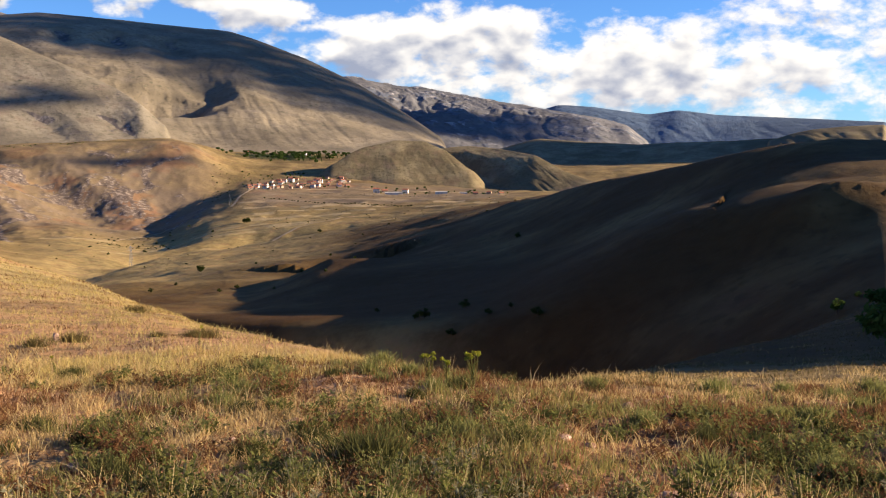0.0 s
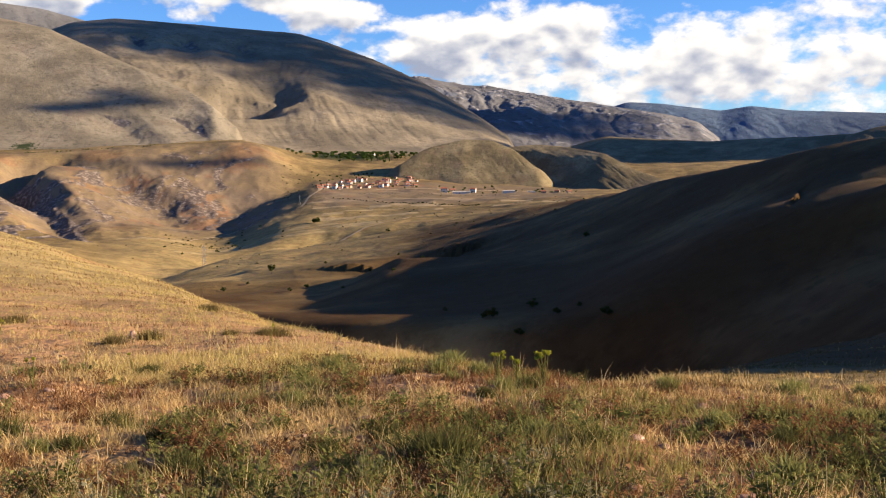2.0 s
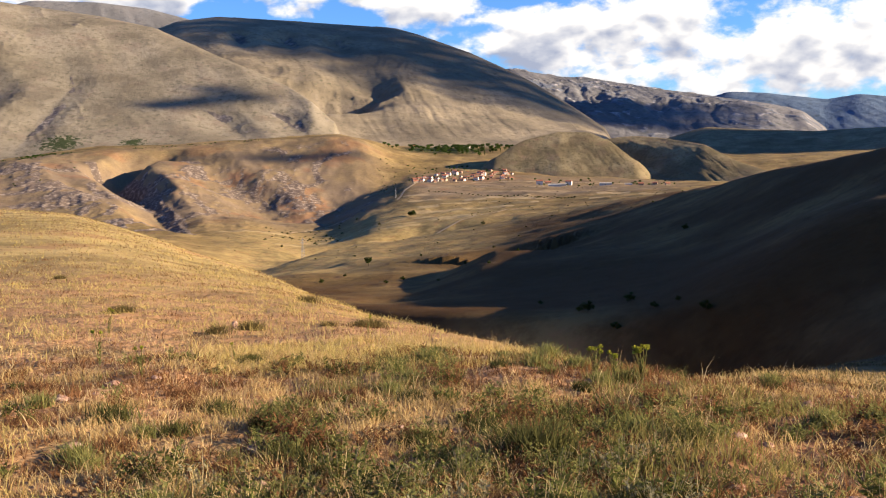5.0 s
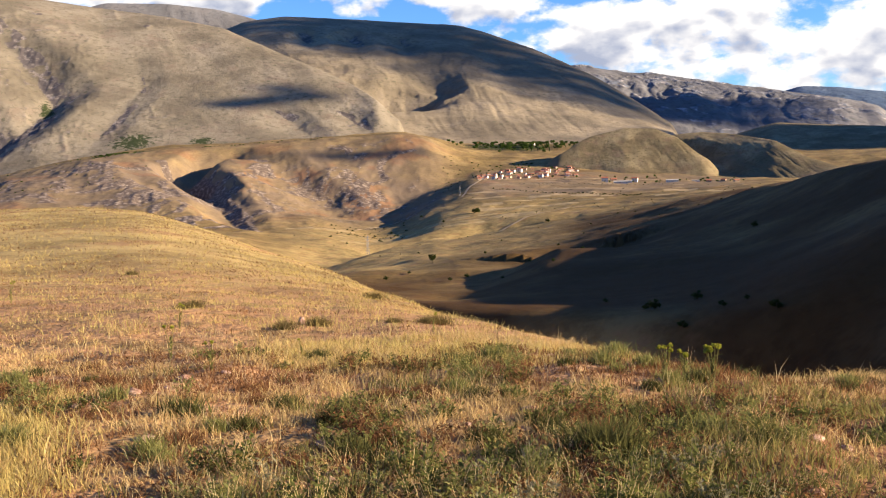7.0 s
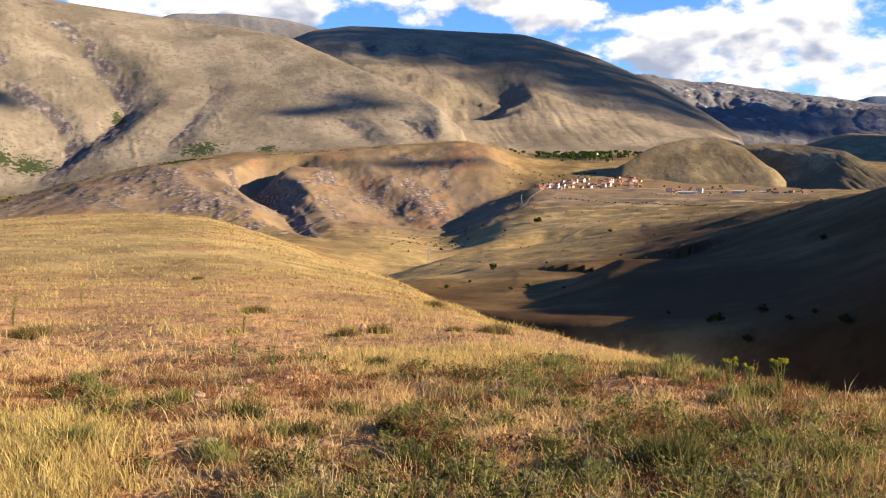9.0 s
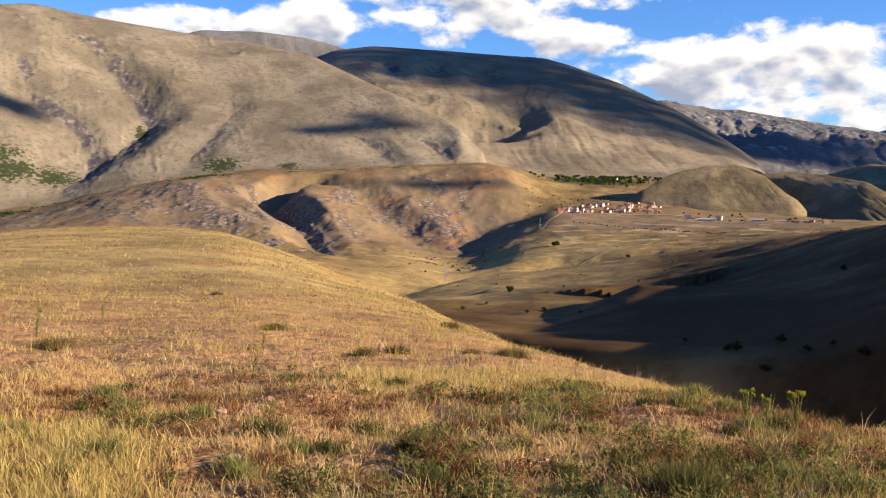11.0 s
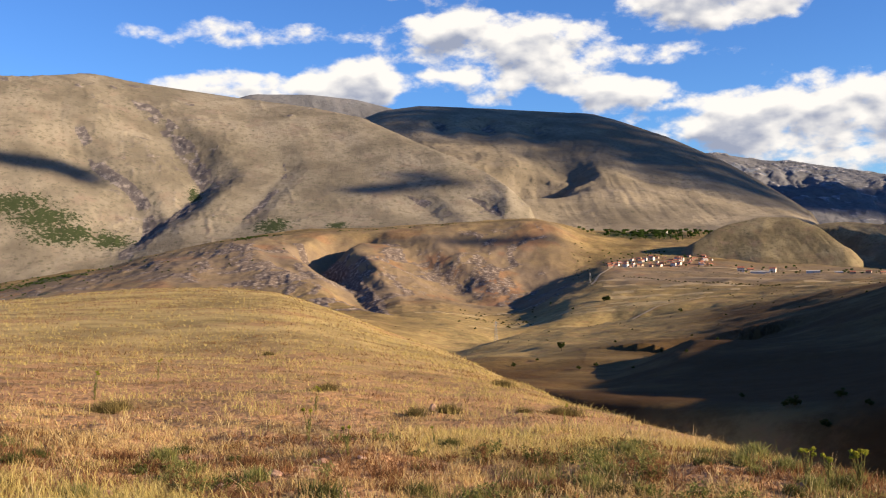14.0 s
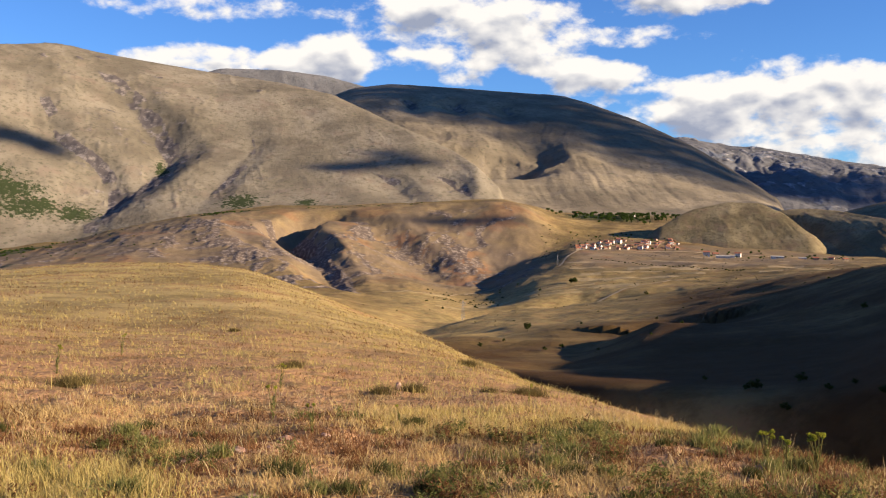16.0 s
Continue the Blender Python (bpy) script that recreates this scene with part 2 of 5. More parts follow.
def sheet(name, x, y, z, mat, masks, wrap=False):
    """A mesh from a grid of places, rows by columns."""
    rows, cols = x.shape
    mesh = bpy.data.meshes.new(name)
    i = np.arange(rows * cols).reshape(rows, cols)
    right = np.roll(i, -1, axis=1) if wrap else i[:, 1:]
    left = i if wrap else i[:, :-1]
    quads = np.stack([left[:-1], right[:-1], right[1:], left[1:]], axis=-1).reshape(-1, 4)
    mesh.vertices.add(rows * cols)
    mesh.vertices.foreach_set("co", np.stack([x, y, z], axis=-1).astype(np.float32).ravel())
    mesh.loops.add(quads.size)
    mesh.loops.foreach_set("vertex_index", quads.astype(np.int32).ravel())
    mesh.polygons.add(len(quads))
    mesh.polygons.foreach_set("loop_start", np.arange(0, quads.size, 4, dtype=np.int32))
    mesh.polygons.foreach_set("use_smooth", np.ones(len(quads), dtype=bool))
    for key, value in masks.items():
        mesh.attributes.new(key, "FLOAT", "POINT").data.foreach_set("value", value.astype(np.float32).ravel())
    mesh.materials.append(mat)
    mesh.update(calc_edges=True)
    return new(name, mesh)


def meet(bears, dist, z, b, angle, depth, near):
    """Distance at which the line of sight from the standpoint at a bearing and height angle meets the relief, lowered by depth."""
    c = int(np.clip(np.searchsorted(bears, b), 1, len(bears) - 1))
    d = dist[:, c] if dist.ndim == 2 else dist
    rise = np.degrees(np.arctan2(z[:, c] - depth - 1.6, d))
    seen = np.nonzero((rise >= angle) & (d > near))[0]
    i = seen[0] if len(seen) else int(np.argmax(np.where(d > near, rise, -99)))
    if i == 0 or not len(seen) or d[i - 1] <= near:
        return float(d[i])
    u = (angle - rise[i - 1]) / max(rise[i] - rise[i - 1], 1e-6)
    return float(d[i - 1] + (d[i] - d[i - 1]) * np.clip(u, 0, 1))


def traced(path, bears, dist, z, near, sign=1):
    """Bends of a valley or rib, given by bearing, height angle and depth, laid on the relief."""
    out = []
    for b, angle, depth in path:
        d = meet(bears, dist, z, b, angle, sign * depth, near)
        out.append((d * math.sin(radians(b)), d * math.cos(radians(b)), depth))
    return out


def valley(x, y, bends, sunless, sunlit, round_floor=0.25, wander=0.3):
    """How deep a valley cuts at each place, and on which side. sunless, sunlit: metres over which its two walls rise."""
    w = 0.5 * (sunless + sunlit)
    x, y = x + wander * w * fractal(x / (w * 2.2), y / (w * 2.2), 57, 3), y + wander * w * fractal(x / (w * 2.2), y / (w * 2.2), 58, 3)
    best, deep, side = np.full(x.shape, 1e9), np.zeros(x.shape), np.zeros(x.shape)
    for (ax, ay, a_deep), (bx, by, b_deep) in zip(bends, bends[1:]):
        sx, sy = bx - ax, by - ay
        t = np.clip(((x - ax) * sx + (y - ay) * sy) / max(sx * sx + sy * sy, 1e-6), 0, 1)
        d = np.hypot(x - ax - t * sx, y - ay - t * sy)
        closer = d < best
        deep = np.where(closer, a_deep + (b_deep - a_deep) * t, deep)
        side = np.where(closer, (sx * (y - ay - t * sy) - sy * (x - ax - t * sx)) / (math.hypot(sx, sy) * d + 1e-6), side)
        best = np.where(closer, d, best)
    turn = smoothstep(-0.9, 0.9, side)
    wall = sunlit + (sunless - sunlit) * turn
    s = round_floor * wall
    u = 1 - (np.sqrt(best * best + s * s) - s) / (1.9 * wall)
    fall = 0.5 * (np.sqrt(u * u + 0.02) + u)
    fall = fall * smoothstep(6.0, 2.4, best / wall)
    return deep * fall, fall * (0.35 + 0.65 * turn)


# Lines of the relief from near to far, shaped to fit the camera's view: bearing in degrees to the right of north,
# metres from the standpoint, height in metres.
BROW_LINE = [(-45.9, 14, -0.8), (-37.1, 14, -1.1), (-27.6, 13, -1.1), (-20.9, 13, -1.2), (-14.3, 13, -1.2), (-4.8, 11.6, -1.02), (-0.8, 10.7, -0.98), (3.9, 9.9, -0.83), (7.3, 9.8, -0.84), (9.2, 10.2, -0.95), (16.9, 9.2, -0.78), (24.8, 8.4, -0.58)]
SLOPE_LINE = [(-45.8, 48, -3.5), (-37.0, 48, -4.2), (-30.7, 45, -4.2), (-24.2, 36, -3.8), (-20.9, 30, -3.3), (-17.6, 26, -2.9), (-14.3, 24, -2.8), (-11.1, 20, -2.3), (-7.9, 16, -1.7), (-2.8, 12.5, -1.3), (3.9, 11.5, -1.3), (9.2, 13, -1.5), (14.4, 20, -2.9), (19.9, 26, -3.8), (24.7, 30, -4.1)]
CREST_LINE = [(-45.7, 170, -8.8), (-42.9, 175, -8.8), (-40.0, 180, -8.4), (-36.9, 180, -8.2), (-33.8, 175, -8.0), (-30.6, 160, -8.1), (-27.4, 140, -9.6), (-24.1, 115, -10.4), (-20.8, 95, -10.3), (-17.6, 65, -8.3), (-14.3, 38, -5.1), (-11.0, 28, -3.7), (-7.9, 20, -2.5), (-4.8, 14.5, -1.6), (-0.8, 16, -2.4), (3.9, 18, -3.0), (7.3, 18, -2.9), (9.2, 20, -3.1), (11.8, 28, -4.7), (14.4, 38, -6.5), (19.9, 55, -8.5), (22.7, 70, -9.6), (24.6, 85, -10.4)]
TROUGH_LINE = [(-45.8, 300, -28.3), (-33.9, 300, -30.1), (-27.5, 290, -36.9), (-20.9, 230, -44.4), (-14.4, 220, -56.0), (-13.1, 214, -56.0), (-7.6, 198, -58.0), (-2.9, 188, -57.0), (3.9, 176, -52.0), (9.3, 160, -40.0), (14.4, 140, -31.0), (19.9, 130, -23.2), (24.6, 128, -17.2)]
LIP_LINE = [(-45.7, 400, -29.8), (-33.9, 400, -30.4), (-27.4, 380, -37.9), (-20.9, 300, -42.7), (-13.0, 230, -38.6), (-9.4, 215, -36.8), (-6.2, 205, -35.8), (-2.8, 200, -35.0), (0.5, 195, -33.8), (3.9, 190, -31.5), (7.2, 190, -28.6), (10.4, 190, -25.5), (13.6, 190, -22.6), (16.7, 190, -19.4), (19.7, 185, -16.1), (24.4, 180, -10.9)]
SPUR_LINE = [(-45.7, 700, -47.8), (-27.4, 700, -63.1), (-24.5, 700, -75.0), (-20.6, 680, -88.4), (-17.6, 600, -76.3), (-14.5, 480, -62.5), (-9.4, 400, -52.8), (-2.8, 360, -43.8), (3.9, 310, -33.4), (10.4, 260, -21.4), (16.6, 236, -11.9), (24.3, 225, -5.0)]
HILL_LINE = [(-37.8, 1200, -97.8), (-29.0, 1200, -99.6), (-24.4, 1200, -90.3), (-24.3, 1200, -97.2), (-20.5, 1100, -95.3), (-17.5, 1000, -100.3), (-15.7, 1000, -101.3), (-12.6, 1000, -98.7), (-9.4, 960, -90.2), (-6.1, 900, -77.3), (-2.8, 800, -61.0), (0.5, 680, -45.7), (3.8, 560, -31.1), (7.1, 460, -19.3), (8.7, 420, -14.6), (10.3, 385, -11.4), (13.5, 335, -4.9), (16.5, 305, -0.0), (19.5, 292, 3.5), (21.8, 290, 4.9), (24.2, 300, 4.0)]
TERRACE_LINE = [(-37.7, 1400, -88.5), (-29.0, 1400, -95.4), (-24.4, 1400, -93.8), (-22.7, 1400, -101.6), (-21.6, 1400, -95.8), (-18.7, 1350, -102.2), (-15.7, 1250, -109.4), (-12.5, 1250, -96.8), (-9.3, 1300, -89.9), (-2.8, 1250, -83.8), (3.8, 1250, -66.4), (8.7, 1250, -60.8), (13.5, 1250, -59.8), (24.3, 1250, -42.8)]
VILLAGE_LINE = [(-45.7, 1650, -100.0), (-39.9, 1650, -80.0), (-36.5, 1650, -62.0), (-31.9, 1650, -66.0), (-25.8, 1650, -65.3), (-22.6, 1650, -87.0), (-21.6, 1650, -95.4), (-18.7, 1650, -97.2), (-15.6, 1650, -98.8), (-13.1, 1700, -83.9), (-11.5, 1700, -69.0), (-9.3, 1700, -69.5), (-2.8, 1700, -80.2), (3.8, 1700, -80.1), (8.7, 1700, -78.4), (24.3, 1700, -49.8)]
BENCH_LINE = [(-45.7, 2000, -112.0), (-39.9, 1950, -74.0), (-37.5, 1950, -50.0), (-34.0, 1950, -24.0), (-31.8, 1950, -14.0), (-28.8, 2000, -7.2), (-25.7, 2000, -3.3), (-20.9, 2000, 8.4), (-18.5, 2000, 12.6), (-15.5, 2000, 18.3), (-14.0, 2000, 10.6), (-12.8, 2000, -20.6), (-10.9, 2000, -38.7), (-6.1, 2000, -41.5), (-2.8, 2000, -50.9), (3.8, 2000, -73.8), (8.7, 2000, -81.1), (24.3, 2000, -48.4)]
FOOT_LINE = [(-45.6, 2300, -95.0), (-39.9, 2300, -62.0), (-37.5, 2300, -44.0), (-33.5, 2300, -16.0), (-28.8, 2300, 8.0), (-20.9, 2300, 16.0), (-18.5, 2300, 20.5), (-15.5, 2300, 25.8), (-12.5, 2300, -5.9), (-9.3, 2300, -11.2), (-6.0, 2300, -11.3), (-2.8, 2300, -8.7), (0.5, 2300, -21.9), (7.1, 2300, -47.9), (24.3, 2300, -19.8)]
GROUND_LINES = [BROW_LINE, SLOPE_LINE, CREST_LINE, TROUGH_LINE, LIP_LINE, SPUR_LINE, HILL_LINE, TERRACE_LINE, VILLAGE_LINE, BENCH_LINE, FOOT_LINE]

near_rows = np.concatenate([[0.02, 0.6], np.geomspace(1.2, 100, 205)])
mid_rows = np.concatenate([np.geomspace(100, 1150, 290)[1:], np.geomspace(1150, 2150, 230)[1:], np.geomspace(2150, 2700, 26)[1:]])
far_rows = np.geomspace(2700, 4950, 20)[1:]
G_DIST = np.concatenate([near_rows, mid_rows, far_rows])
G_BEAR = np.concatenate([np.arange(-54, 32, 0.1), np.arange(32, 306, 4.0)])


def ground_grid():
    dist = G_DIST[:, None] + 0 * G_BEAR
    bear = 0 * G_DIST[:, None] + G_BEAR
    rs, zs = [np.zeros(len(G_BEAR)), np.full(len(G_BEAR), 2.0)], [np.zeros(len(G_BEAR)), np.full(len(G_BEAR), -0.03)]
    for profile in GROUND_LINES:
        rs.append(np.maximum(rounded(profile, G_BEAR, 1), rs[-1] * 1.06))
        zs.append(rounded(profile, G_BEAR, 2))
    rs += [np.full(len(G_BEAR), 3000.0), np.full(len(G_BEAR), 6000.0)]
    zs += [zs[-1] * 0.3 - 20, np.full(len(G_BEAR), -40.0)]
    rs, zs = np.array(rs), np.array(zs)
    z = np.stack([np.interp(G_DIST, rs[:, c], zs[:, c]) for c in range(len(G_BEAR))], axis=1)
    # round the bends along each bearing, more beyond the brow
    log = np.log(G_DIST)
    for width in (0.022, 0.022):
        out = np.zeros_like(z)
        norm = np.zeros(len(log))
        for s in range(-14, 15):
            j = np.clip(np.arange(len(log)) + s, 0, len(log) - 1)
            w = np.exp(-0.5 * ((log - log[j]) / width) ** 2)
            out += w[:, None] * z[j]
            norm += w
        z = out / norm[:, None]
    x, y = dist * np.sin(np.radians(bear)), dist * np.cos(np.radians(bear))
    rock, green, field = np.zeros_like(z), np.zeros_like(z), np.zeros_like(z)
    # knolls added to the right, outside the view, to shade the near spur and the hill's shoulder
    z += 23 * np.exp(-((x - 72) / 16) ** 4 - ((y - 56) / 30) ** 4)
    z += 19 * np.exp(-((x - 48) / 9) ** 4 - ((y - 43) / 28) ** 6)
    z += 22 * np.exp(-((x - 172) / 24) ** 4 - ((y - 262) / 40) ** 4)
    base = z.copy()
    # roughness of the turf, then of the slopes
    z += 0.025 * fractal(x / 0.6, y / 0.6, 3, 4) * smoothstep(60, 20, dist)
    z += 0.06 * fractal(x / 1.1, y / 1.1, 9, 3) * smoothstep(2.5, 4.5, dist) * smoothstep(30, 9, dist)
    z += 0.07 * fractal(x / 3.0, y / 3.0, 4, 4) * smoothstep(3, 9, dist) * smoothstep(200, 60, dist)
    z += np.minimum(dist / 200, 3.0) * 0.9 * fractal(x / 45, y / 45, 5, 5) * smoothstep(60, 250, dist)
    far = smoothstep(250, 1100, dist)
    z += far * 3.5 * fractal(x / 170, y / 170, 6, 5)
    # spurs that run down from the shaded hill into the valley
    spurs = smoothstep(260, 420, dist) * smoothstep(1150, 850, dist) * smoothstep(-23, -17, bear) * smoothstep(9, 3, bear)
    z += spurs * 5 * (ridged(x / 700 + 0.3 * fractal(x / 300, y / 300, 15, 2), y / 150, 12, 3, 0.4) - 0.6)
    # rocky low hills left of the valley
    hills = smoothstep(1250, 1600, dist) * smoothstep(2200, 1850, dist) * smoothstep(-11.5, -14.5, bear)
    z += hills * 5 * (ridged(x / 90, y / 110, 7, 5, 0.52) - 0.62)
    z += hills * 1.2 * (ridged(bear / 0.9 + 0.5 * fractal(x / 120, y / 120, 26, 2), dist / 260, 27, 3, 0.5) - 0.6)
    rock = np.maximum(rock, hills * smoothstep(0.60, 0.78, ridged(x / 75, y / 95, 8, 5, 0.55)) * 0.75)
    for b, r, sx, sy, tall, bare in BUMPS:
        cx, cy = r * math.sin(radians(b)), r * math.cos(radians(b))
        lump = np.exp(-((x - cx) / sx) ** 2 - ((y - cy) / sy) ** 2)
        z += tall * lump
        rock = np.maximum(rock, bare * smoothstep(0.3, 0.7, lump) * smoothstep(0.45, 0.7, ridged(x / 45, y / 45, 17, 4)))
    open_land = smoothstep(150, 230, dist)
    for path, near, sunless, sunlit, bare in RIBS:
        lump, wall = valley(x, y, traced(path, G_BEAR, G_DIST, base, near, -1), sunless, sunlit, 0.6)
        z += lump * open_land
        rock = np.maximum(rock, bare * smoothstep(0.30, 0.55, lump / max(p[2] for p in path)) * smoothstep(0.42, 0.70, ridged(x / 30, y / 60, 19, 4)))
    for path, near, sunless, sunlit, stone in RAVINES:
        cut, wall = valley(x, y, traced(path, G_BEAR, G_DIST, base, near), sunless, sunlit)
        z -= cut * open_land
        rock = np.maximum(rock, stone * smoothstep(0.30, 0.70, wall))
    z += 8.0 * rock * (ridged(x / 24, y / 32, 20, 5, 0.6) - 0.5)
    for b, r, sb, sr in GREENS:
        green = np.maximum(green, np.exp(-((bear - b) / sb) ** 2 - ((dist - r) / sr) ** 2))
    for b, r, sb, sr in FIELDS:
        field = np.maximum(field, smoothstep(1.15, 0.85, np.abs(bear - b) / sb + 0.25 * fractal(x / 40, y / 40, 23, 2)) * smoothstep(1.2, 0.8, np.abs(dist - r) / sr))
    fallow = np.zeros_like(z)
    for b, r, sb, sr in FALLOW:
        fallow = np.maximum(fallow, smoothstep(1.15, 0.85, np.abs(bear - b) / sb + 0.3 * fractal(x / 40, y / 40, 24, 2)) * smoothstep(1.2, 0.8, np.abs(dist - r) / sr))
    # the near-black brown mask paints shade on the hill; turf thins there too
    return x, y, z, {"fallow": fallow, "rock": rock, "green": green, "field": field, "turf": smoothstep(70, 14, dist) * (1 - 0.9 * smoothstep(5, 12, bear) * smoothstep(12, 16, dist)), "shade_paint": smoothstep(14, 30, dist) * smoothstep(1150, 750, dist) * np.maximum(np.maximum(smoothstep(-16, -6, bear) * smoothstep(90, 150, dist), smoothstep(6, 12, bear)), smoothstep(-25, -18, bear) * smoothstep(195, 225, dist) * smoothstep(470, 360, dist)), "ruddy": np.maximum(hills, 0.85 * smoothstep(1380, 1520, dist) * smoothstep(1900, 1780, dist) * smoothstep(-12.5, -10.5, bear) * smoothstep(6, 2, bear)), "gold": np.maximum(smoothstep(225, 188, dist) * smoothstep(4, -6, bear), 0.6 * smoothstep(450, 620, dist) * smoothstep(1500, 1250, dist) * smoothstep(-25, -21, bear) * smoothstep(-4, -9, bear))}


# Valleys: bends by bearing, height angle and depth, the distance beyond which they lie, how wide the sunless and the sunlit wall are, how bare.
RAVINES = [
    # the gorge and its side branch
    ([(-23.77, -0.72, 6), (-25.26, -0.97, 22), (-26.91, -1.73, 42), (-27.90, -2.51, 50), (-26.93, -3.15, 40), (-25.63, -4.06, 26), (-25.05, -4.70, 8)], 1250, 24, 26, 0.9),
    ([(-29.51, -0.91, 6), (-28.71, -1.90, 24), (-27.42, -2.78, 36)], 1250, 16, 20, 0.9),
    # crease between the bluffs
    ([(-23.12, -1.00, 7), (-21.64, -2.21, 18), (-20.33, -3.21, 20), (-19.28, -3.95, 8)], 1200, 26, 60, 0.45),
    # dry valleys under the mountain
    ([(-32.38, -0.09, 4), (-35.53, -0.65, 12), (-38.29, -1.11, 16), (-41.55, -1.83, 18), (-43.57, -2.38, 10)], 1300, 24, 50, 0.2),
    ([(-35.37, -0.62, 2), (-37.84, -1.28, 10), (-39.35, -1.88, 8)], 1300, 18, 40, 0.2),
    ([(-44.35, 0.28, 2), (-43.11, -0.50, 14), (-43.54, -1.04, 8)], 1300, 22, 30, 0.3),
    # the steep bank below the village
    ([(-11.54, -1.80, 6), (-12.97, -2.43, 18), (-15.80, -3.67, 26), (-16.59, -4.51, 24), (-18.39, -5.95, 12)], 840, 38, 130, 0.05),
    # gullies of the shaded hill
    ([(-0.80, -4.08, 4), (-6.09, -5.11, 11), (-10.98, -6.02, 15), (-15.73, -6.73, 15), (-20.58, -7.48, 4)], 470, 14, 32, 0),
    ([(-0.80, -6.86, 2), (-6.12, -7.81, 7), (-10.40, -8.96, 8), (-12.66, -9.34, 3)], 240, 12, 28, 0),
]
# Rocky humps: place, half width across and along, height, bareness.
BUMPS = [(-31.56, 1839, 60, 60, 5, 0.5), (21.6, 196, 12, 10, 3.5, 0.0)]
# Ribs and spurs, in the same terms.
RIBS = [
    # pale rib beside the gorge
    ([(-33.34, -0.59, 3), (-31.77, -1.59, 7), (-29.85, -2.47, 9), (-28.24, -3.29, 9), (-26.13, -4.25, 8)], 1250, 16, 34, 0.9),
    # bluffs
    ([(-26.52, -2.07, 6), (-25.27, -1.63, 10), (-22.97, -2.25, 10), (-20.33, -3.64, 3)], 1250, 26, 60, 0.5),
    ([(-21.63, -0.88, 2), (-19.98, -1.50, 8), (-18.00, -2.58, 8), (-16.03, -3.35, 3)], 1250, 34, 70, 0.6),
    # spur between the gullies of the shaded hill
    ([(-1.46, -5.73, 4), (-7.43, -6.80, 6), (-12.61, -7.41, 5), (-17.61, -7.87, 1)], 400, 55, 60, 0),
    # shoulder of the shaded hill
    ([(11.97, -4.28, 3), (14.46, -3.37, 9), (16.60, -2.77, 9), (19.86, -1.94, 2)], 205, 12, 16, 0),
]
GREENS = [(-9.5, 2240, 3.0, 70), (-4.5, 2260, 1.8, 50), (-30.56, 2050, 1.1, 40), (-42.51, 2050, 2.6, 60), (-44.02, 1586, 1.6, 30)]
# Strips of stubble and fallow on the valley floor and the village terrace: bearing, distance, half sizes.
strip = random.Random(12)
FIELDS = [(-20.6, 1320, 1.6, 18), (-9.0, 1180, 1.5, 26), (-4.5, 1560, 2.6, 18)]
FALLOW = [(-19.4, 1270, 1.2, 22), (-16.2, 1380, 0.6, 40), (2.8, 1520, 2.0, 40)]
for i in range(34):
    FIELDS.append((strip.uniform(-11, 4), strip.uniform(1250, 1680), strip.uniform(0.35, 1.3), strip.uniform(5, 14)))
    FALLOW.append((strip.uniform(-12, 5), strip.uniform(1200, 1690), strip.uniform(0.4, 1.5), strip.uniform(5, 18)))
for i in range(26):
    FIELDS.append((strip.uniform(-21, -9), strip.uniform(900, 1450), strip.uniform(0.5, 1.6), strip.uniform(5, 14)))
    FALLOW.append((strip.uniform(-21, -6), strip.uniform(700, 1450), strip.uniform(0.5, 2.0), strip.uniform(6, 20)))

gx, gy, gz, gmasks = ground_grid()
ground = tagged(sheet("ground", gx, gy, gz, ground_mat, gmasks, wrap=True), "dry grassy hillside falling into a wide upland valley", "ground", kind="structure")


def ground_at(bearing, dist):
    """Height of the ground."""
    c = (bearing + 54) / 0.1
    r = np.interp(dist, G_DIST, np.arange(len(G_DIST)))
    c0, r0 = min(max(int(c), 0), 858), min(int(r), len(G_DIST) - 2)
    u, v = c - c0, r - r0
    return float((gz[r0, c0] * (1 - u) + gz[r0, c0 + 1] * u) * (1 - v) + (gz[r0 + 1, c0] * (1 - u) + gz[r0 + 1, c0 + 1] * u) * v)


def place(bearing, dist):
    return Vector((dist * math.sin(radians(bearing)), dist * math.cos(radians(bearing)), ground_at(bearing, dist)))


SHAPES = {}


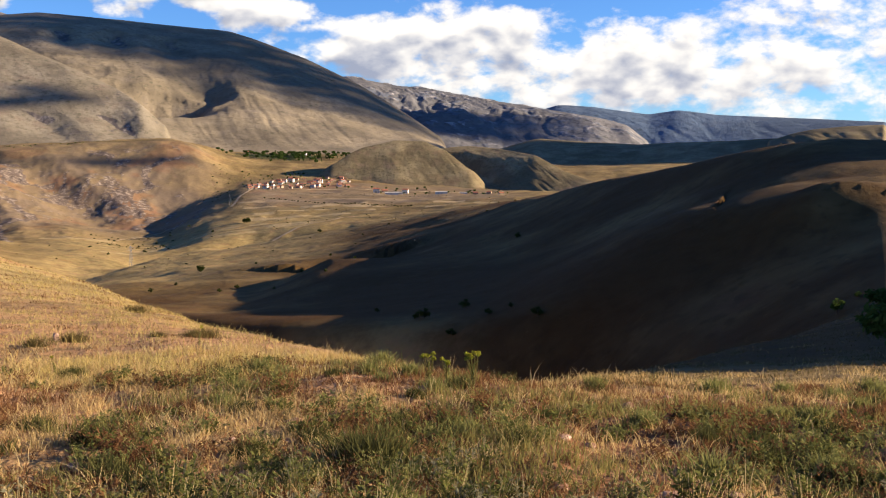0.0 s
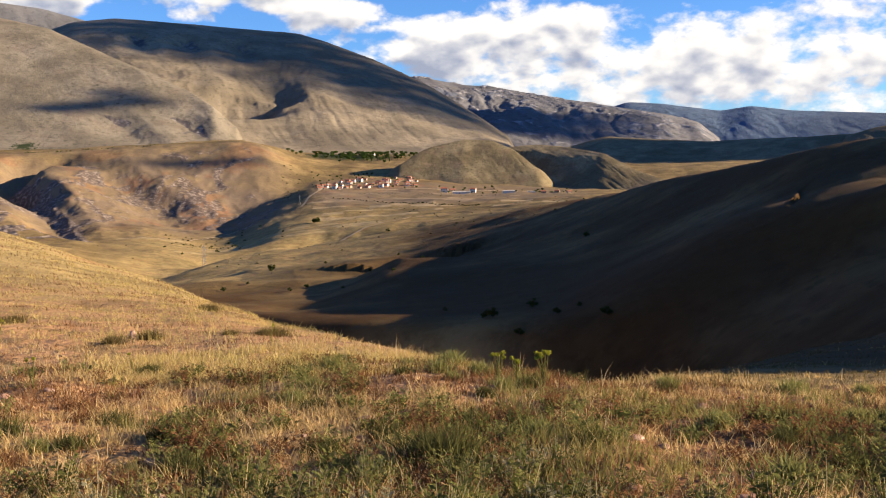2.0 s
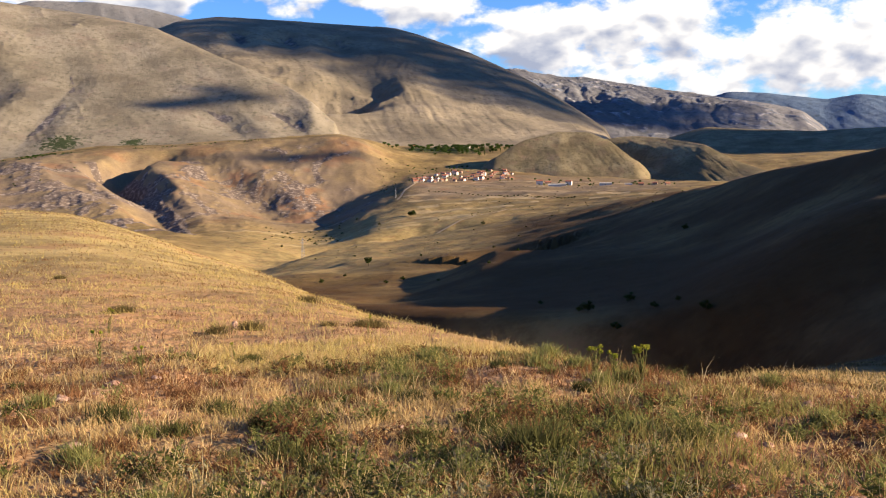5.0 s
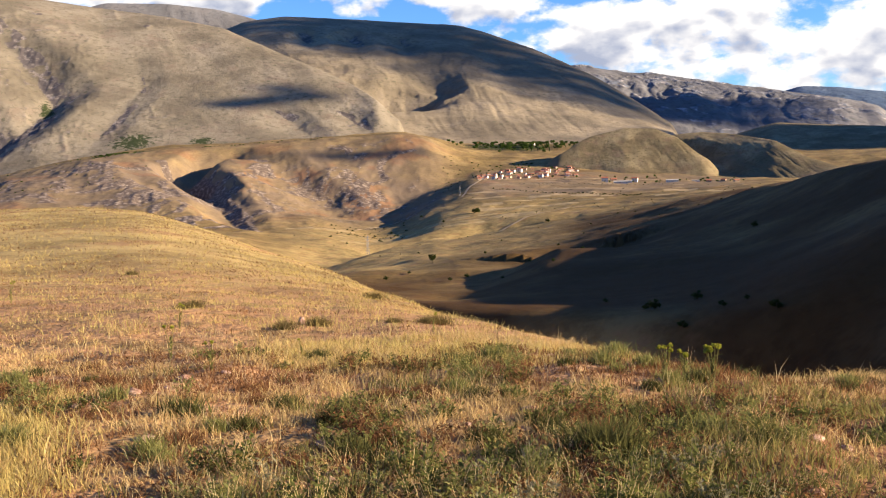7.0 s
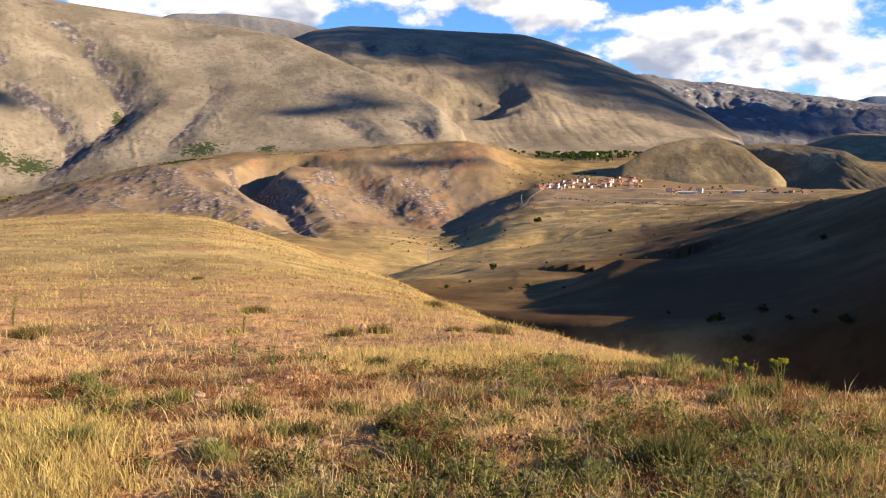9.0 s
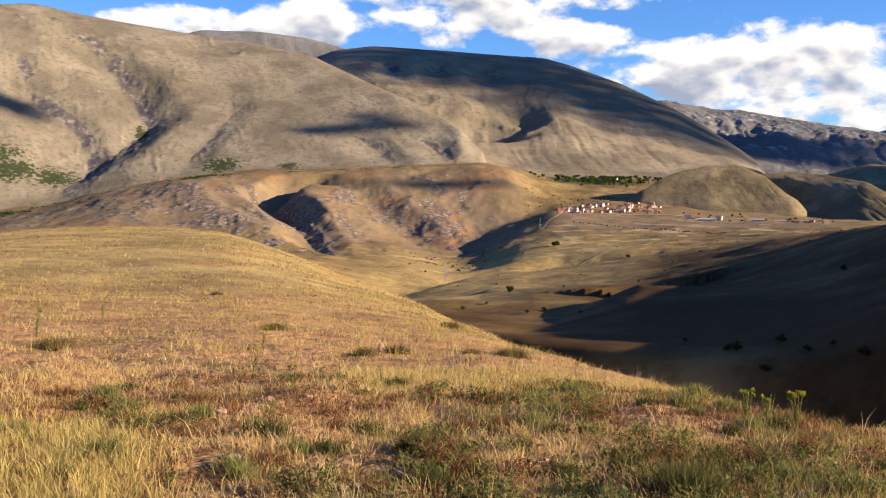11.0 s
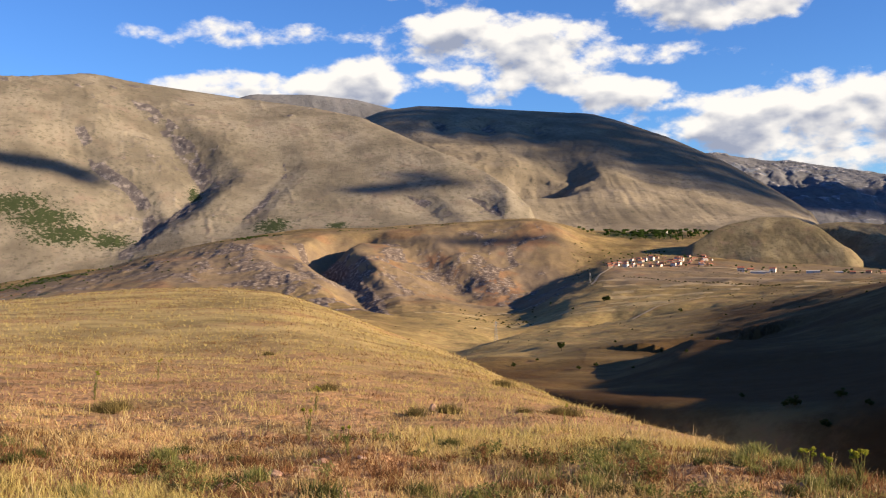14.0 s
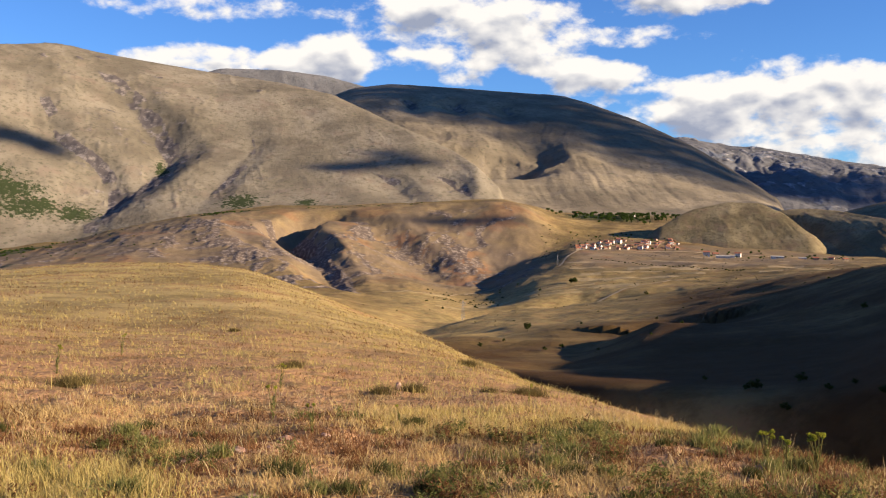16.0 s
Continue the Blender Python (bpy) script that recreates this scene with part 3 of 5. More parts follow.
def massif(name, crest, foot, mat, label, seed, hollow=1.0, rough=14.0, gully=30.0, gully_size=1.1, outcrop=0.5, swell=0.0, ravines=(), ribs=(), greens=(), ledges=(), step=0.08, rows=170, sink=25.0, back=300.0, run=1.0, grain=70.0):
    """A mountain from its crest line and foot line, with valleys and ribs down its flanks and rock outcrops."""
    b0, b1 = crest[0][0], crest[-1][0]
    bear = np.arange(b0 - run, b1 + run, step)
    c = np.array(crest)
    f = np.array(foot) if not isinstance(foot, tuple) else np.array([(b0, *foot), (b1, *foot)])
    w = np.exp(-0.5 * (np.arange(-6, 7) / 2.5) ** 2)
    def even(p, which):
        v = np.interp(bear, p[:, 0], p[:, which])
        return np.convolve(np.pad(v, 6, mode="edge"), w / w.sum(), "valid")
    cr, cz, fr, fz = even(c, 1), even(c, 2), even(f, 1), even(f, 2) - sink
    cz = fz - 40 + (cz - fz + 40) * smoothstep(b0 - run, b0 + 0.1, bear) * smoothstep(b1 + run, b1 - 0.1, bear)
    v = np.linspace(0, 1, rows)[:, None]
    dist, base = fr + (cr - fr) * v, fz + (cz - fz) * (0.6 * v + 0.4 * v * v * (3 - 2 * v)) ** hollow
    SHAPES[name] = (bear, dist, base)
    bb = bear + 0 * v
    x, y = dist * np.sin(np.radians(bb)), dist * np.cos(np.radians(bb))
    flank = smoothstep(0.0, 0.25, v) * smoothstep(1.0, 0.72, v)
    size = (cz - fz).clip(10) / (cz - fz).max()
    lean = bb + 2.5 * fractal(x / 900, y / 900, seed, 3) + 3.0 * v
    furrow = ridged(lean / gully_size, v * 1.6, seed + 1, 4, 0.5)
    z = base - gully * size * flank * smoothstep(0.45, 1.0, furrow)
    z = z + swell * flank * fractal(x / 520, y / 520, seed + 9, 3, 0.45)
    z = z + rough * size * (fractal(x / 260, y / 260, seed + 2, 6, 0.55)) * (0.35 + flank)
    crag = ridged(x / grain, y / grain, seed + 3, 5, 0.6)
    rock = outcrop * smoothstep(0.62, 0.85, crag) * smoothstep(-0.2, 0.5, fractal(x / 400, y / 400, seed + 4, 3) + 0.1 + 0.3 * v)
    z = z + 0.07 * grain * rock * size * crag
    rock = np.maximum(rock, outcrop * 0.8 * smoothstep(0.80, 0.97, furrow) * flank)
    green = np.zeros_like(z)
    top = smoothstep(1.0, 0.93, v)
    for path, sunless, sunlit in ribs:
        lump, wall = valley(x, y, traced(path, bear, dist, base, 0, -1), sunless, sunlit, 0.6)
        z = z + lump * top
    for path, sunless, sunlit, stone in ravines:
        cut, wall = valley(x, y, traced(path, bear, dist, base, 0), sunless, sunlit)
        z = z - cut * top
        broken = smoothstep(-0.25, 0.2, fractal(x / 70, y / 70, seed + 5, 4))
        bare = stone * smoothstep(0.30, 0.65, wall) * smoothstep(2.0, 9.0, cut) * (0.35 + 0.65 * broken)
        z = z + 7.0 * bare * (ridged(x / 26, y / 36, seed + 6, 4, 0.6) - 0.5)
        rock = np.maximum(rock, bare)
    for lb, angle, sb, sr in ledges:
        d = meet(bear, dist, base, lb, angle, 0, 0)
        bare = np.exp(-((bb - lb) / sb) ** 2 - ((dist - d) / sr) ** 2) * smoothstep(-0.3, 0.2, fractal(x / 40, y / 40, seed + 7, 3))
        z = z + 7.0 * bare * ridged(x / 22, y / 30, seed + 8, 4, 0.6) * top
        rock = np.maximum(rock, bare)
    for gb, angle, sb, sr in greens:
        d = meet(bear, dist, base, gb, angle, 0, 0)
        green = np.maximum(green, 0.85 * np.exp(-((bb - gb) / sb) ** 2 - ((dist - d) / sr) ** 2))
    # the far side falls away behind the crest
    bd = cr + back * np.array([0.12, 0.5, 1.0])[:, None]
    bz = cz + (fz.min() - cz) * np.array([0.06, 0.5, 1.0])[:, None]
    x = np.vstack([x, bd * np.sin(np.radians(bear))])
    y = np.vstack([y, bd * np.cos(np.radians(bear))])
    z = np.vstack([z, bz])
    zero = np.zeros((3, len(bear)))
    masks = {"rock": np.vstack([rock, zero]), "green": np.vstack([green, zero]), "field": np.zeros_like(z)}
    return tagged(sheet(name, x, y, z, mat, masks), label, "mountain" if "mountain" in name else "hill", kind="structure")


# Crest lines of the mountains and hills, shaped to fit the camera's view: bearing, distance, height.
GRASSY_MOUNTAIN = [(-58.0, 3140, 450.0), (-45.4, 3140, 464.4), (-43.7, 3140, 465.0), (-40.5, 3260, 501.5), (-38.2, 3260, 478.8), (-35.1, 3260, 455.1), (-32.0, 3260, 431.3), (-28.5, 3140, 392.6), (-25.5, 3020, 345.4), (-23.9, 2900, 295.8), (-22.3, 2780, 247.2), (-20.6, 2660, 203.1), (-18.3, 2540, 146.5), (-17.0, 2420, 103.7), (-15.7, 2370, 48.7)]
GRASSY_FOOT = [(-58.0, 2150, -95.0), (-45.6, 2150, -95.0), (-39.9, 2150, -62.0), (-36.9, 2150, -36.0), (-33.5, 2150, -12.0), (-30.6, 2150, 2.0), (-24.0, 2150, 13.2), (-19.1, 2150, 12.1), (-15.4, 2200, 10.9)]
DARK_MOUNTAIN = [(-28.5, 4094, 399.4), (-25.9, 4094, 451.6), (-24.2, 4094, 497.1), (-22.1, 4094, 515.9), (-19.9, 4071, 505.3), (-17.3, 4036, 489.4), (-12.1, 3977, 454.6), (-10.8, 3919, 422.4), (-7.7, 3802, 333.1), (-4.6, 3627, 223.6), (-1.6, 3451, 98.9), (-0.2, 3393, 39.9)]
DARK_FOOT = [(-28.6, 2350, 21.9), (-20.7, 2350, 15.8), (-15.8, 2350, 11.8), (-14.1, 2350, -9.7), (-10.9, 2350, -9.5), (-6.2, 2450, 4.1), (-1.6, 2600, 24.1), (-0.2, 2650, 17.2)]
FLAT_RIDGE = [(-34.2, 4750, 591.8), (-31.7, 4750, 652.0), (-28.4, 4750, 652.5), (-25.8, 4750, 629.6), (-24.2, 4750, 595.5), (-21.9, 4750, 543.6)]
ROCKY_RANGE = [(-7.9, 4600, 291.8), (-5.3, 4600, 332.1), (-2.7, 4600, 289.1), (-0.5, 4600, 273.8), (1.5, 4550, 240.0), (3.1, 4500, 211.6), (5.4, 4400, 181.5), (8.7, 4300, 135.2), (10.6, 4250, 97.3), (11.7, 4200, 30.2)]
PLATEAU = [(5.1, 4850, 172.6), (6.7, 4850, 210.4), (8.7, 4850, 198.6), (11.8, 4850, 161.6), (13.4, 4850, 182.0), (15.6, 4850, 156.4), (19.4, 4850, 140.2), (24.2, 4850, 118.0)]
KNOLL = [(-6.4, 1900, -30.7), (-5.4, 1930, -9.2), (-4.7, 1950, 1.8), (-2.8, 1980, 16.5), (-1.1, 1980, 14.2), (0.2, 1950, -4.9), (1.5, 1900, -39.6)]
FIN = [(-1.3, 2050, -30.0), (-0.5, 2100, 0.0), (1.5, 2110, 6.0), (2.9, 2080, 2.0), (4.2, 2030, -6.0), (5.4, 1980, -13.5), (6.4, 1930, -31.5), (7.2, 1890, -45.0), (9.1, 1820, -64.0)]
SHADED_RIDGE = [(2.8, 3000, -8.4), (5.4, 3000, 29.2), (8.4, 3000, 18.8), (11.2, 2950, 11.8), (13.4, 2900, 18.0), (16.5, 2850, 22.1), (19.5, 2800, 32.0), (24.2, 2750, 33.3)]
PALE_RIDGE = [(18.3, 2100, 15.4), (19.5, 2100, 30.0), (20.6, 2100, 38.8), (22.3, 2100, 43.9), (24.2, 2100, 46.6)]

massif("mountain_grassy", GRASSY_MOUNTAIN, GRASSY_FOOT, mountain_mat, "broad mountain of dry tan grass with rocky gullies", 21, 0.95, 4, 1.5, 1.6, 0.5, 8, rows=230, sink=30.0,
       ravines=[([(-38.87, 7.85, 0), (-37.70, 6.50, 14), (-36.81, 5.26, 30), (-35.76, 3.85, 42), (-34.49, 2.16, 52), (-35.49, 1.43, 46), (-36.43, 0.80, 38), (-37.60, 0.05, 28), (-38.73, -0.89, 16)], 48, 95, 0.95),
                ([(-42.53, 7.12, 0), (-41.41, 5.79, 10), (-40.91, 4.58, 18), (-40.49, 3.81, 20), (-40.00, 3.13, 20), (-38.89, 2.35, 20), (-38.08, 1.82, 22), (-37.71, 1.00, 22), (-37.81, 0.30, 16)], 28, 62, 0.7),
                ([(-30.69, 5.63, 0), (-30.07, 4.35, 5), (-30.09, 3.37, 10), (-30.94, 2.17, 10), (-32.17, 0.89, 10), (-33.01, -0.08, 5)], 26, 45, 0.75),
                ([(-24.22, 2.78, 0), (-22.58, 1.77, 8), (-21.60, 1.04, 13), (-20.75, 0.30, 6)], 22, 40, 0.9),
                ([(-20.76, 2.61, 0), (-19.08, 1.73, 8), (-18.16, 1.13, 13), (-17.37, 0.65, 6)], 20, 40, 0.9),
                ([(-45.09, 5.24, 0), (-43.87, 3.92, 10), (-42.89, 3.17, 4)], 26, 60, 0.5),
                ([(-28.58, 6.93, 0), (-27.13, 5.64, 5), (-25.19, 4.17, 2)], 26, 60, 0.3)],
       ribs=[([(-41.67, 7.46, 0), (-39.64, 6.45, 8), (-38.17, 5.40, 12), (-36.68, 3.84, 12), (-35.32, 2.51, 6)], 50, 60)],
       ledges=[(-40.9, 7.95, 0.5, 25), (-39.6, 7.98, 0.6, 20), (-38.2, 8.03, 0.4, 20), (-44.8, 8.2, 0.5, 30), (-29.4, 6.6, 0.5, 18), (-35.2, 7.1, 0.3, 14)],
       greens=[(-44.5, 1.6, 2.4, 60), (-43.0, 0.9, 2.4, 60), (-42.0, 0.1, 2.6, 60), (-39.6, 0.1, 1.6, 60), (-30.7, 0.3, 1.5, 60), (-27.0, 0.25, 0.8, 30), (-35.0, 2.9, 0.5, 60)])
massif("mountain_dark", DARK_MOUNTAIN, DARK_FOOT, dark_mat, "long dark mountain with a flat shoulder and tan lower slopes", 31, 1.0, 6, 4, 1.8, 0.4, 10, rows=230,
       ravines=[([(-15.45, 5.02, 0), (-14.32, 3.76, 14), (-13.68, 3.03, 30), (-13.17, 2.27, 36), (-14.34, 1.60, 52), (-15.92, 0.90, 66)], 36, 80, 0.35),
                ([(-19.09, 3.51, 0), (-17.50, 2.64, 34), (-16.40, 1.84, 66), (-15.40, 0.90, 85)], 58, 60, 0.35),
                ([(-9.50, 2.42, 0), (-11.10, 2.20, 8), (-12.39, 2.19, 14), (-13.30, 1.97, 12)], 36, 30, 0),
                ([(-21.54, 6.26, 0), (-21.05, 5.70, 30), (-20.56, 5.27, 14)], 30, 40, 0.6),
                ([(-19.22, 6.23, 0), (-18.57, 5.66, 30), (-17.92, 5.20, 14)], 30, 50, 0.6),
                ([(-15.93, 6.17, 0), (-15.29, 5.34, 30), (-14.97, 4.82, 14)], 30, 50, 0.5),
                ([(-11.71, 6.06, 0), (-10.12, 4.57, 10), (-9.49, 3.59, 4)], 36, 60, 0.2),
                ([(-6.36, 2.07, 0), (-4.82, 1.30, 7), (-3.31, 0.52, 3)], 26, 40, 0.5),
                ([(-4.52, 1.87, 0), (-3.31, 1.15, 7), (-2.12, 0.44, 3)], 26, 40, 0.5),
                ([(-10.44, 3.61, 0), (-8.55, 2.27, 6), (-6.68, 1.11, 8), (-5.44, 0.36, 3)], 40, 70, 0.1)],
       ribs=[([(-20.23, 5.10, 0), (-17.60, 3.75, 10), (-15.97, 3.00, 12), (-14.18, 2.22, 4)], 50, 90),
             ([(-12.37, 4.14, 0), (-10.77, 2.97, 10), (-7.92, 1.78, 5)], 60, 110)])
# the grey range material stands in for shade on this ridge
massif("mountain_behind", FLAT_RIDGE, (4450, 380.0), rocky_mat, "flat bare ridge behind the mountain's shoulder, greyed for its shade", 35, 1.0, 6, 6, 1.0, 0.3, rows=40)
massif("mountain_rocky", ROCKY_RANGE, (3400, -20.0), rocky_mat, "craggy limestone range with pale cliffs, blue haze in its colour", 41, 0.8, 20, 34, 3.4, 0.9, 40, rows=170, step=0.06, grain=130.0)
massif("mountain_plateau", PLATEAU, (4350, 0.0), far_mat, "distant plateau with a level skyline, blue haze in its colour", 51, 0.7, 6, 5, 1.6, 0.15, rows=70)
massif("hill_shaded", SHADED_RIDGE, (2250, -60.0), valley_mat, "grassy ridge with its near flank in shade", 61, 1.0, 8, 4, 2.6, 0.15, 14, rows=90)
massif("hill_pale", PALE_RIDGE, (1700, -50.0), valley_mat, "smooth pale grassy hill behind the near slope", 66, 0.8, 4, 4, 1.2, 0.0, rows=60)
massif("hill_fin", FIN, [(-1.3, 1760, -80.0), (4.0, 1700, -86.0), (9.1, 1660, -88.0)], valley_mat, "steep eroded grassy spur beside the village", 71, 1.0, 4, 4, 2.2, 0.15, rows=120, step=0.05, run=1.4,
       ravines=[([(-0.46, 0.23, 2), (-0.86, -0.42, 16), (-0.30, -1.31, 22), (0.69, -2.10, 10)], 34, 50, 0.3),
                ([(2.50, -0.42, 2), (1.68, -1.24, 20), (1.02, -2.07, 14)], 50, 40, 0.1),
                ([(3.98, -0.91, 2), (3.50, -1.73, 10), (3.17, -2.39, 8)], 36, 30, 0.2)])
massif("hill_knoll", KNOLL, [(-6.4, 1840, -60.0), (-2.8, 1780, -75.0), (1.5, 1800, -80.0)], valley_mat, "rounded grassy knoll above the village", 76, 1.0, 4, 1.5, 2.0, 0.0, rows=80, step=0.05, run=3.0)


# ---- plants and stones ----
rng = np.random.default_rng(7)


def leaf_material(name, low, high, size, thin=0.45):
    """Leaves, stalks and blades that let light through, each of its own tone."""
    m = bpy.data.materials.new(name)
    m.use_nodes = True
    k = Nodes(m.node_tree)
    geometry = k.add("ShaderNodeNewGeometry")
    at = k.add("ShaderNodeTexCoord").outputs["Object"]
    tone = k.mix(k.math("ADD", k.math("MULTIPLY", geometry.outputs["Random Per Island"], 0.6), k.math("MULTIPLY", k.noise(at, size, 3.0), 0.4)), low, high)
    solid, through_light = k.add("ShaderNodeBsdfDiffuse"), k.add("ShaderNodeBsdfTranslucent")
    k.put(solid.inputs[0], tone)
    k.put(through_light.inputs[0], tone)
    blend = k.add("ShaderNodeMixShader")
    blend.inputs[0].default_value = thin
    k.put(blend.inputs[1], solid.outputs[0])
    k.put(blend.inputs[2], through_light.outputs[0])
    k.put(k.add("ShaderNodeOutputMaterial").inputs[0], blend.outputs[0])
    return m


straw_mat = leaf_material("straw_grass", (0.30, 0.195, 0.075), (0.66, 0.49, 0.235), 0.8)
green_mat = leaf_material("green_grass", (0.085, 0.078, 0.024), (0.31, 0.265, 0.095), 0.8)
yellow_mat = leaf_material("yellowing_grass", (0.25, 0.195, 0.06), (0.66, 0.52, 0.20), 0.8)
pale_mat = leaf_material("pale_stalks", (0.40, 0.27, 0.11), (0.72, 0.58, 0.32), 0.8)
brown_mat = leaf_material("withered_weeds", (0.075, 0.036, 0.018), (0.32, 0.165, 0.075), 0.8)
sage_mat = leaf_material("grey_green_leaves", (0.10, 0.11, 0.03), (0.32, 0.30, 0.11), 2.0)
bush_mat = leaf_material("dark_green_leaves", (0.018, 0.028, 0.008), (0.065, 0.08, 0.022), 0.6, 0.3)
clump_mat = leaf_material("dull_green_leaves", (0.04, 0.045, 0.015), (0.15, 0.14, 0.05), 4.0, 0.3)
scrub_mat = leaf_material("brownish_leaves", (0.06, 0.05, 0.02), (0.20, 0.15, 0.06), 4.0, 0.3)
poplar_mat = leaf_material("green_leaves", (0.025, 0.05, 0.012), (0.09, 0.13, 0.03), 0.2, 0.3)
fennel_mat = leaf_material("yellow_green_flowers", (0.15, 0.17, 0.02), (0.44, 0.42, 0.06), 9.0)
bark_mat, bark, bark_bsdf = material("bark")
bark.put(bark_bsdf.inputs["Base Color"], bark.mix(bark.noise(bark.add("ShaderNodeTexCoord").outputs["Object"], 6.0, 5.0), (0.06, 0.045, 0.03), (0.16, 0.12, 0.085)))
stone_mat, stone, stone_bsdf = material("reddish_stone")
stone_at = stone.add("ShaderNodeTexCoord").outputs["Object"]
stone.put(stone_bsdf.inputs["Base Color"], stone.mix(stone.step(stone.noise(stone_at, 7.0, 6.0, 0.7), 0.35, 0.65), (0.20, 0.10, 0.065), (0.46, 0.32, 0.24)))
relief(stone, stone_bsdf, stone.noise(stone_at, 14.0, 6.0, 0.7), 0.7, 0.03)


def mesh_of(name, verts, faces, mat):
    """A mesh from arrays: places, and triangles or quads."""
    verts, faces = np.asarray(verts, dtype=np.float32), np.asarray(faces, dtype=np.int32)
    mesh = bpy.data.meshes.new(name)
    mesh.vertices.add(len(verts))
    mesh.vertices.foreach_set("co", verts.ravel())
    mesh.loops.add(faces.size)
    mesh.loops.foreach_set("vertex_index", faces.ravel())
    mesh.polygons.add(len(faces))
    mesh.polygons.foreach_set("loop_start", np.arange(0, faces.size, faces.shape[1], dtype=np.int32))
    mesh.materials.append(mat)
    mesh.update(calc_edges=True)
    return mesh


def child(name, mesh, parent, label=""):
    ob = new(name, mesh)
    ob.parent = parent
    return tagged(ob, label) if label else ob


def part(name, bm, mat, parent, label=""):
    mesh = bpy.data.meshes.new(name)
    bm.to_mesh(mesh)
    bm.free()
    mesh.materials.append(mat)
    return child(name, mesh, parent, label)


def blades(base, height, width, lean, curl=0.5):
    """Blades of grass: five corners, three triangles each. base: places (n, 3); the others one value a blade."""
    count = len(base)
    turn = rng.uniform(0, 2 * np.pi, count)
    side = np.stack([np.cos(turn), np.sin(turn), 0 * turn], axis=1) * (width / 2)[:, None]
    way = rng.uniform(0, 2 * np.pi, count)
    out = np.stack([np.cos(way), np.sin(way), 0 * way], axis=1) * (height * lean)[:, None]
    up = np.zeros((count, 3))
    up[:, 2] = height
    mid = base + out * (0.5 - 0.3 * curl) + up * 0.55
    tip = base + out + up * (1 - 0.25 * lean * curl)[:, None]
    v = np.stack([base - side, base + side, mid + side * 0.8, mid - side * 0.8, tip], axis=1).reshape(-1, 3)
    f = (np.array([[0, 1, 2], [0, 2, 3], [3, 2, 4]])[None] + 5 * np.arange(count)[:, None, None]).reshape(-1, 3)
    return v, f


def heights_at(bear, dist):
    c = np.clip((bear + 54) / 0.1, 0, 858)
    r = np.interp(dist, G_DIST, np.arange(len(G_DIST)))
    c0, r0 = c.astype(int), np.minimum(r.astype(int), len(G_DIST) - 2)
    u, v = c - c0, r - r0
    return (gz[r0, c0] * (1 - u) + gz[r0, c0 + 1] * u) * (1 - v) + (gz[r0 + 1, c0] * (1 - u) + gz[r0 + 1, c0 + 1] * u) * v


def scatter(count, r0, r1, power=0.0):
    """Bearings and distances, evenly over the ground (power 0) or thinning outwards."""
    u = rng.random(count)
    e = 2.0 - power
    dist = (r0 ** e + (r1 ** e - r0 ** e) * u) ** (1 / e)
    return rng.uniform(-50, 29, count), dist


def greenness(x, y, bear, dist):
    """Where the turf stays green: patches on the near brow, less towards the dry slope."""
    near = smoothstep(13, 8, dist) * (0.05 + 0.95 * smoothstep(-34, -12, bear))
    fringe = smoothstep(1.6, 0.5, np.abs(dist - 9.6)) * smoothstep(-8, 0, bear)
    return near * 0.36 + 0.14 * fringe + 0.6 * fractal(x / 1.1, y / 1.1, 91, 3) - 0.12


def turf(name, mat, label, tufts, per, r0, r1, power, height, width, lean, spread, want, tries=3):
    bear, dist = scatter(tufts * tries, r0, r1, power)
    x, y = dist * np.sin(np.radians(bear)), dist * np.cos(np.radians(bear))
    g = greenness(x, y, bear, dist)
    bald = fractal(x / 1.7, y / 1.7, 97, 3)
    keep = np.nonzero(want(g, bald, bear, dist) > rng.random(len(g)))[0][:tufts]
    size = np.repeat(0.5 + 1.15 * rng.random(len(keep)) ** 2, per)
    cx, cy = np.repeat(x[keep], per), np.repeat(y[keep], per)
    reach = spread * size * (1 + 0.02 * np.hypot(cx, cy))
    px, py = cx + rng.normal(0, 1, len(cx)) * reach, cy + rng.normal(0, 1, len(cx)) * reach
    pd, pb = np.hypot(px, py), np.degrees(np.arctan2(px, py))
    base = np.stack([px, py, heights_at(pb, pd) - 0.015], axis=1)
    h = height * size * rng.uniform(0.45, 1.2, len(px))
    w = width * rng.uniform(0.7, 1.3, len(px)) * (1 + 0.045 * pd)
    v, f = blades(base, h, w, np.abs(rng.normal(lean, 0.25, len(px))))
    return tagged(new(name, mesh_of(name, v, f, mat)), label, "grass", kind="stuff")


turf("dry_grass", straw_mat, "dry straw-coloured grass in loose tufts on the slope", 4300, 22, 2.6, 17, 1.0, 0.10, 0.005, 0.7, 0.05,
     lambda g, bald, b, d: np.where(g < 0.2, 0.8, 0.3) * np.where(bald > 0.06, 1.0, 0.06) * (1 - 0.65 * smoothstep(2, 12, b)))
turf("green_grass", green_mat, "green and yellowing grass on the near brow", 1700, 20, 2.6, 13, 0.9, 0.12, 0.006, 0.5, 0.05,
     lambda g, bald, b, d: np.where(g > 0.22, 0.9, 0.02) * np.where(bald > -0.15, 1.0, 0.3))
turf("withered_weeds", brown_mat, "withered reddish brown weeds on bare earth", 3700, 17, 3.0, 13, 0.8, 0.085, 0.006, 0.9, 0.065,
     lambda g, bald, b, d: np.where(bald < 0.08, 0.85, 0.2) * (0.55 + 0.45 * smoothstep(7, 9, d)))
turf("tall_straw", pale_mat, "sparse tall pale dry stalks above the turf", 1500, 5, 3.0, 16, 0.8, 0.17, 0.0032, 0.5, 0.035,
     lambda g, bald, b, d: 0.5 - 0.3 * smoothstep(2, 12, b))
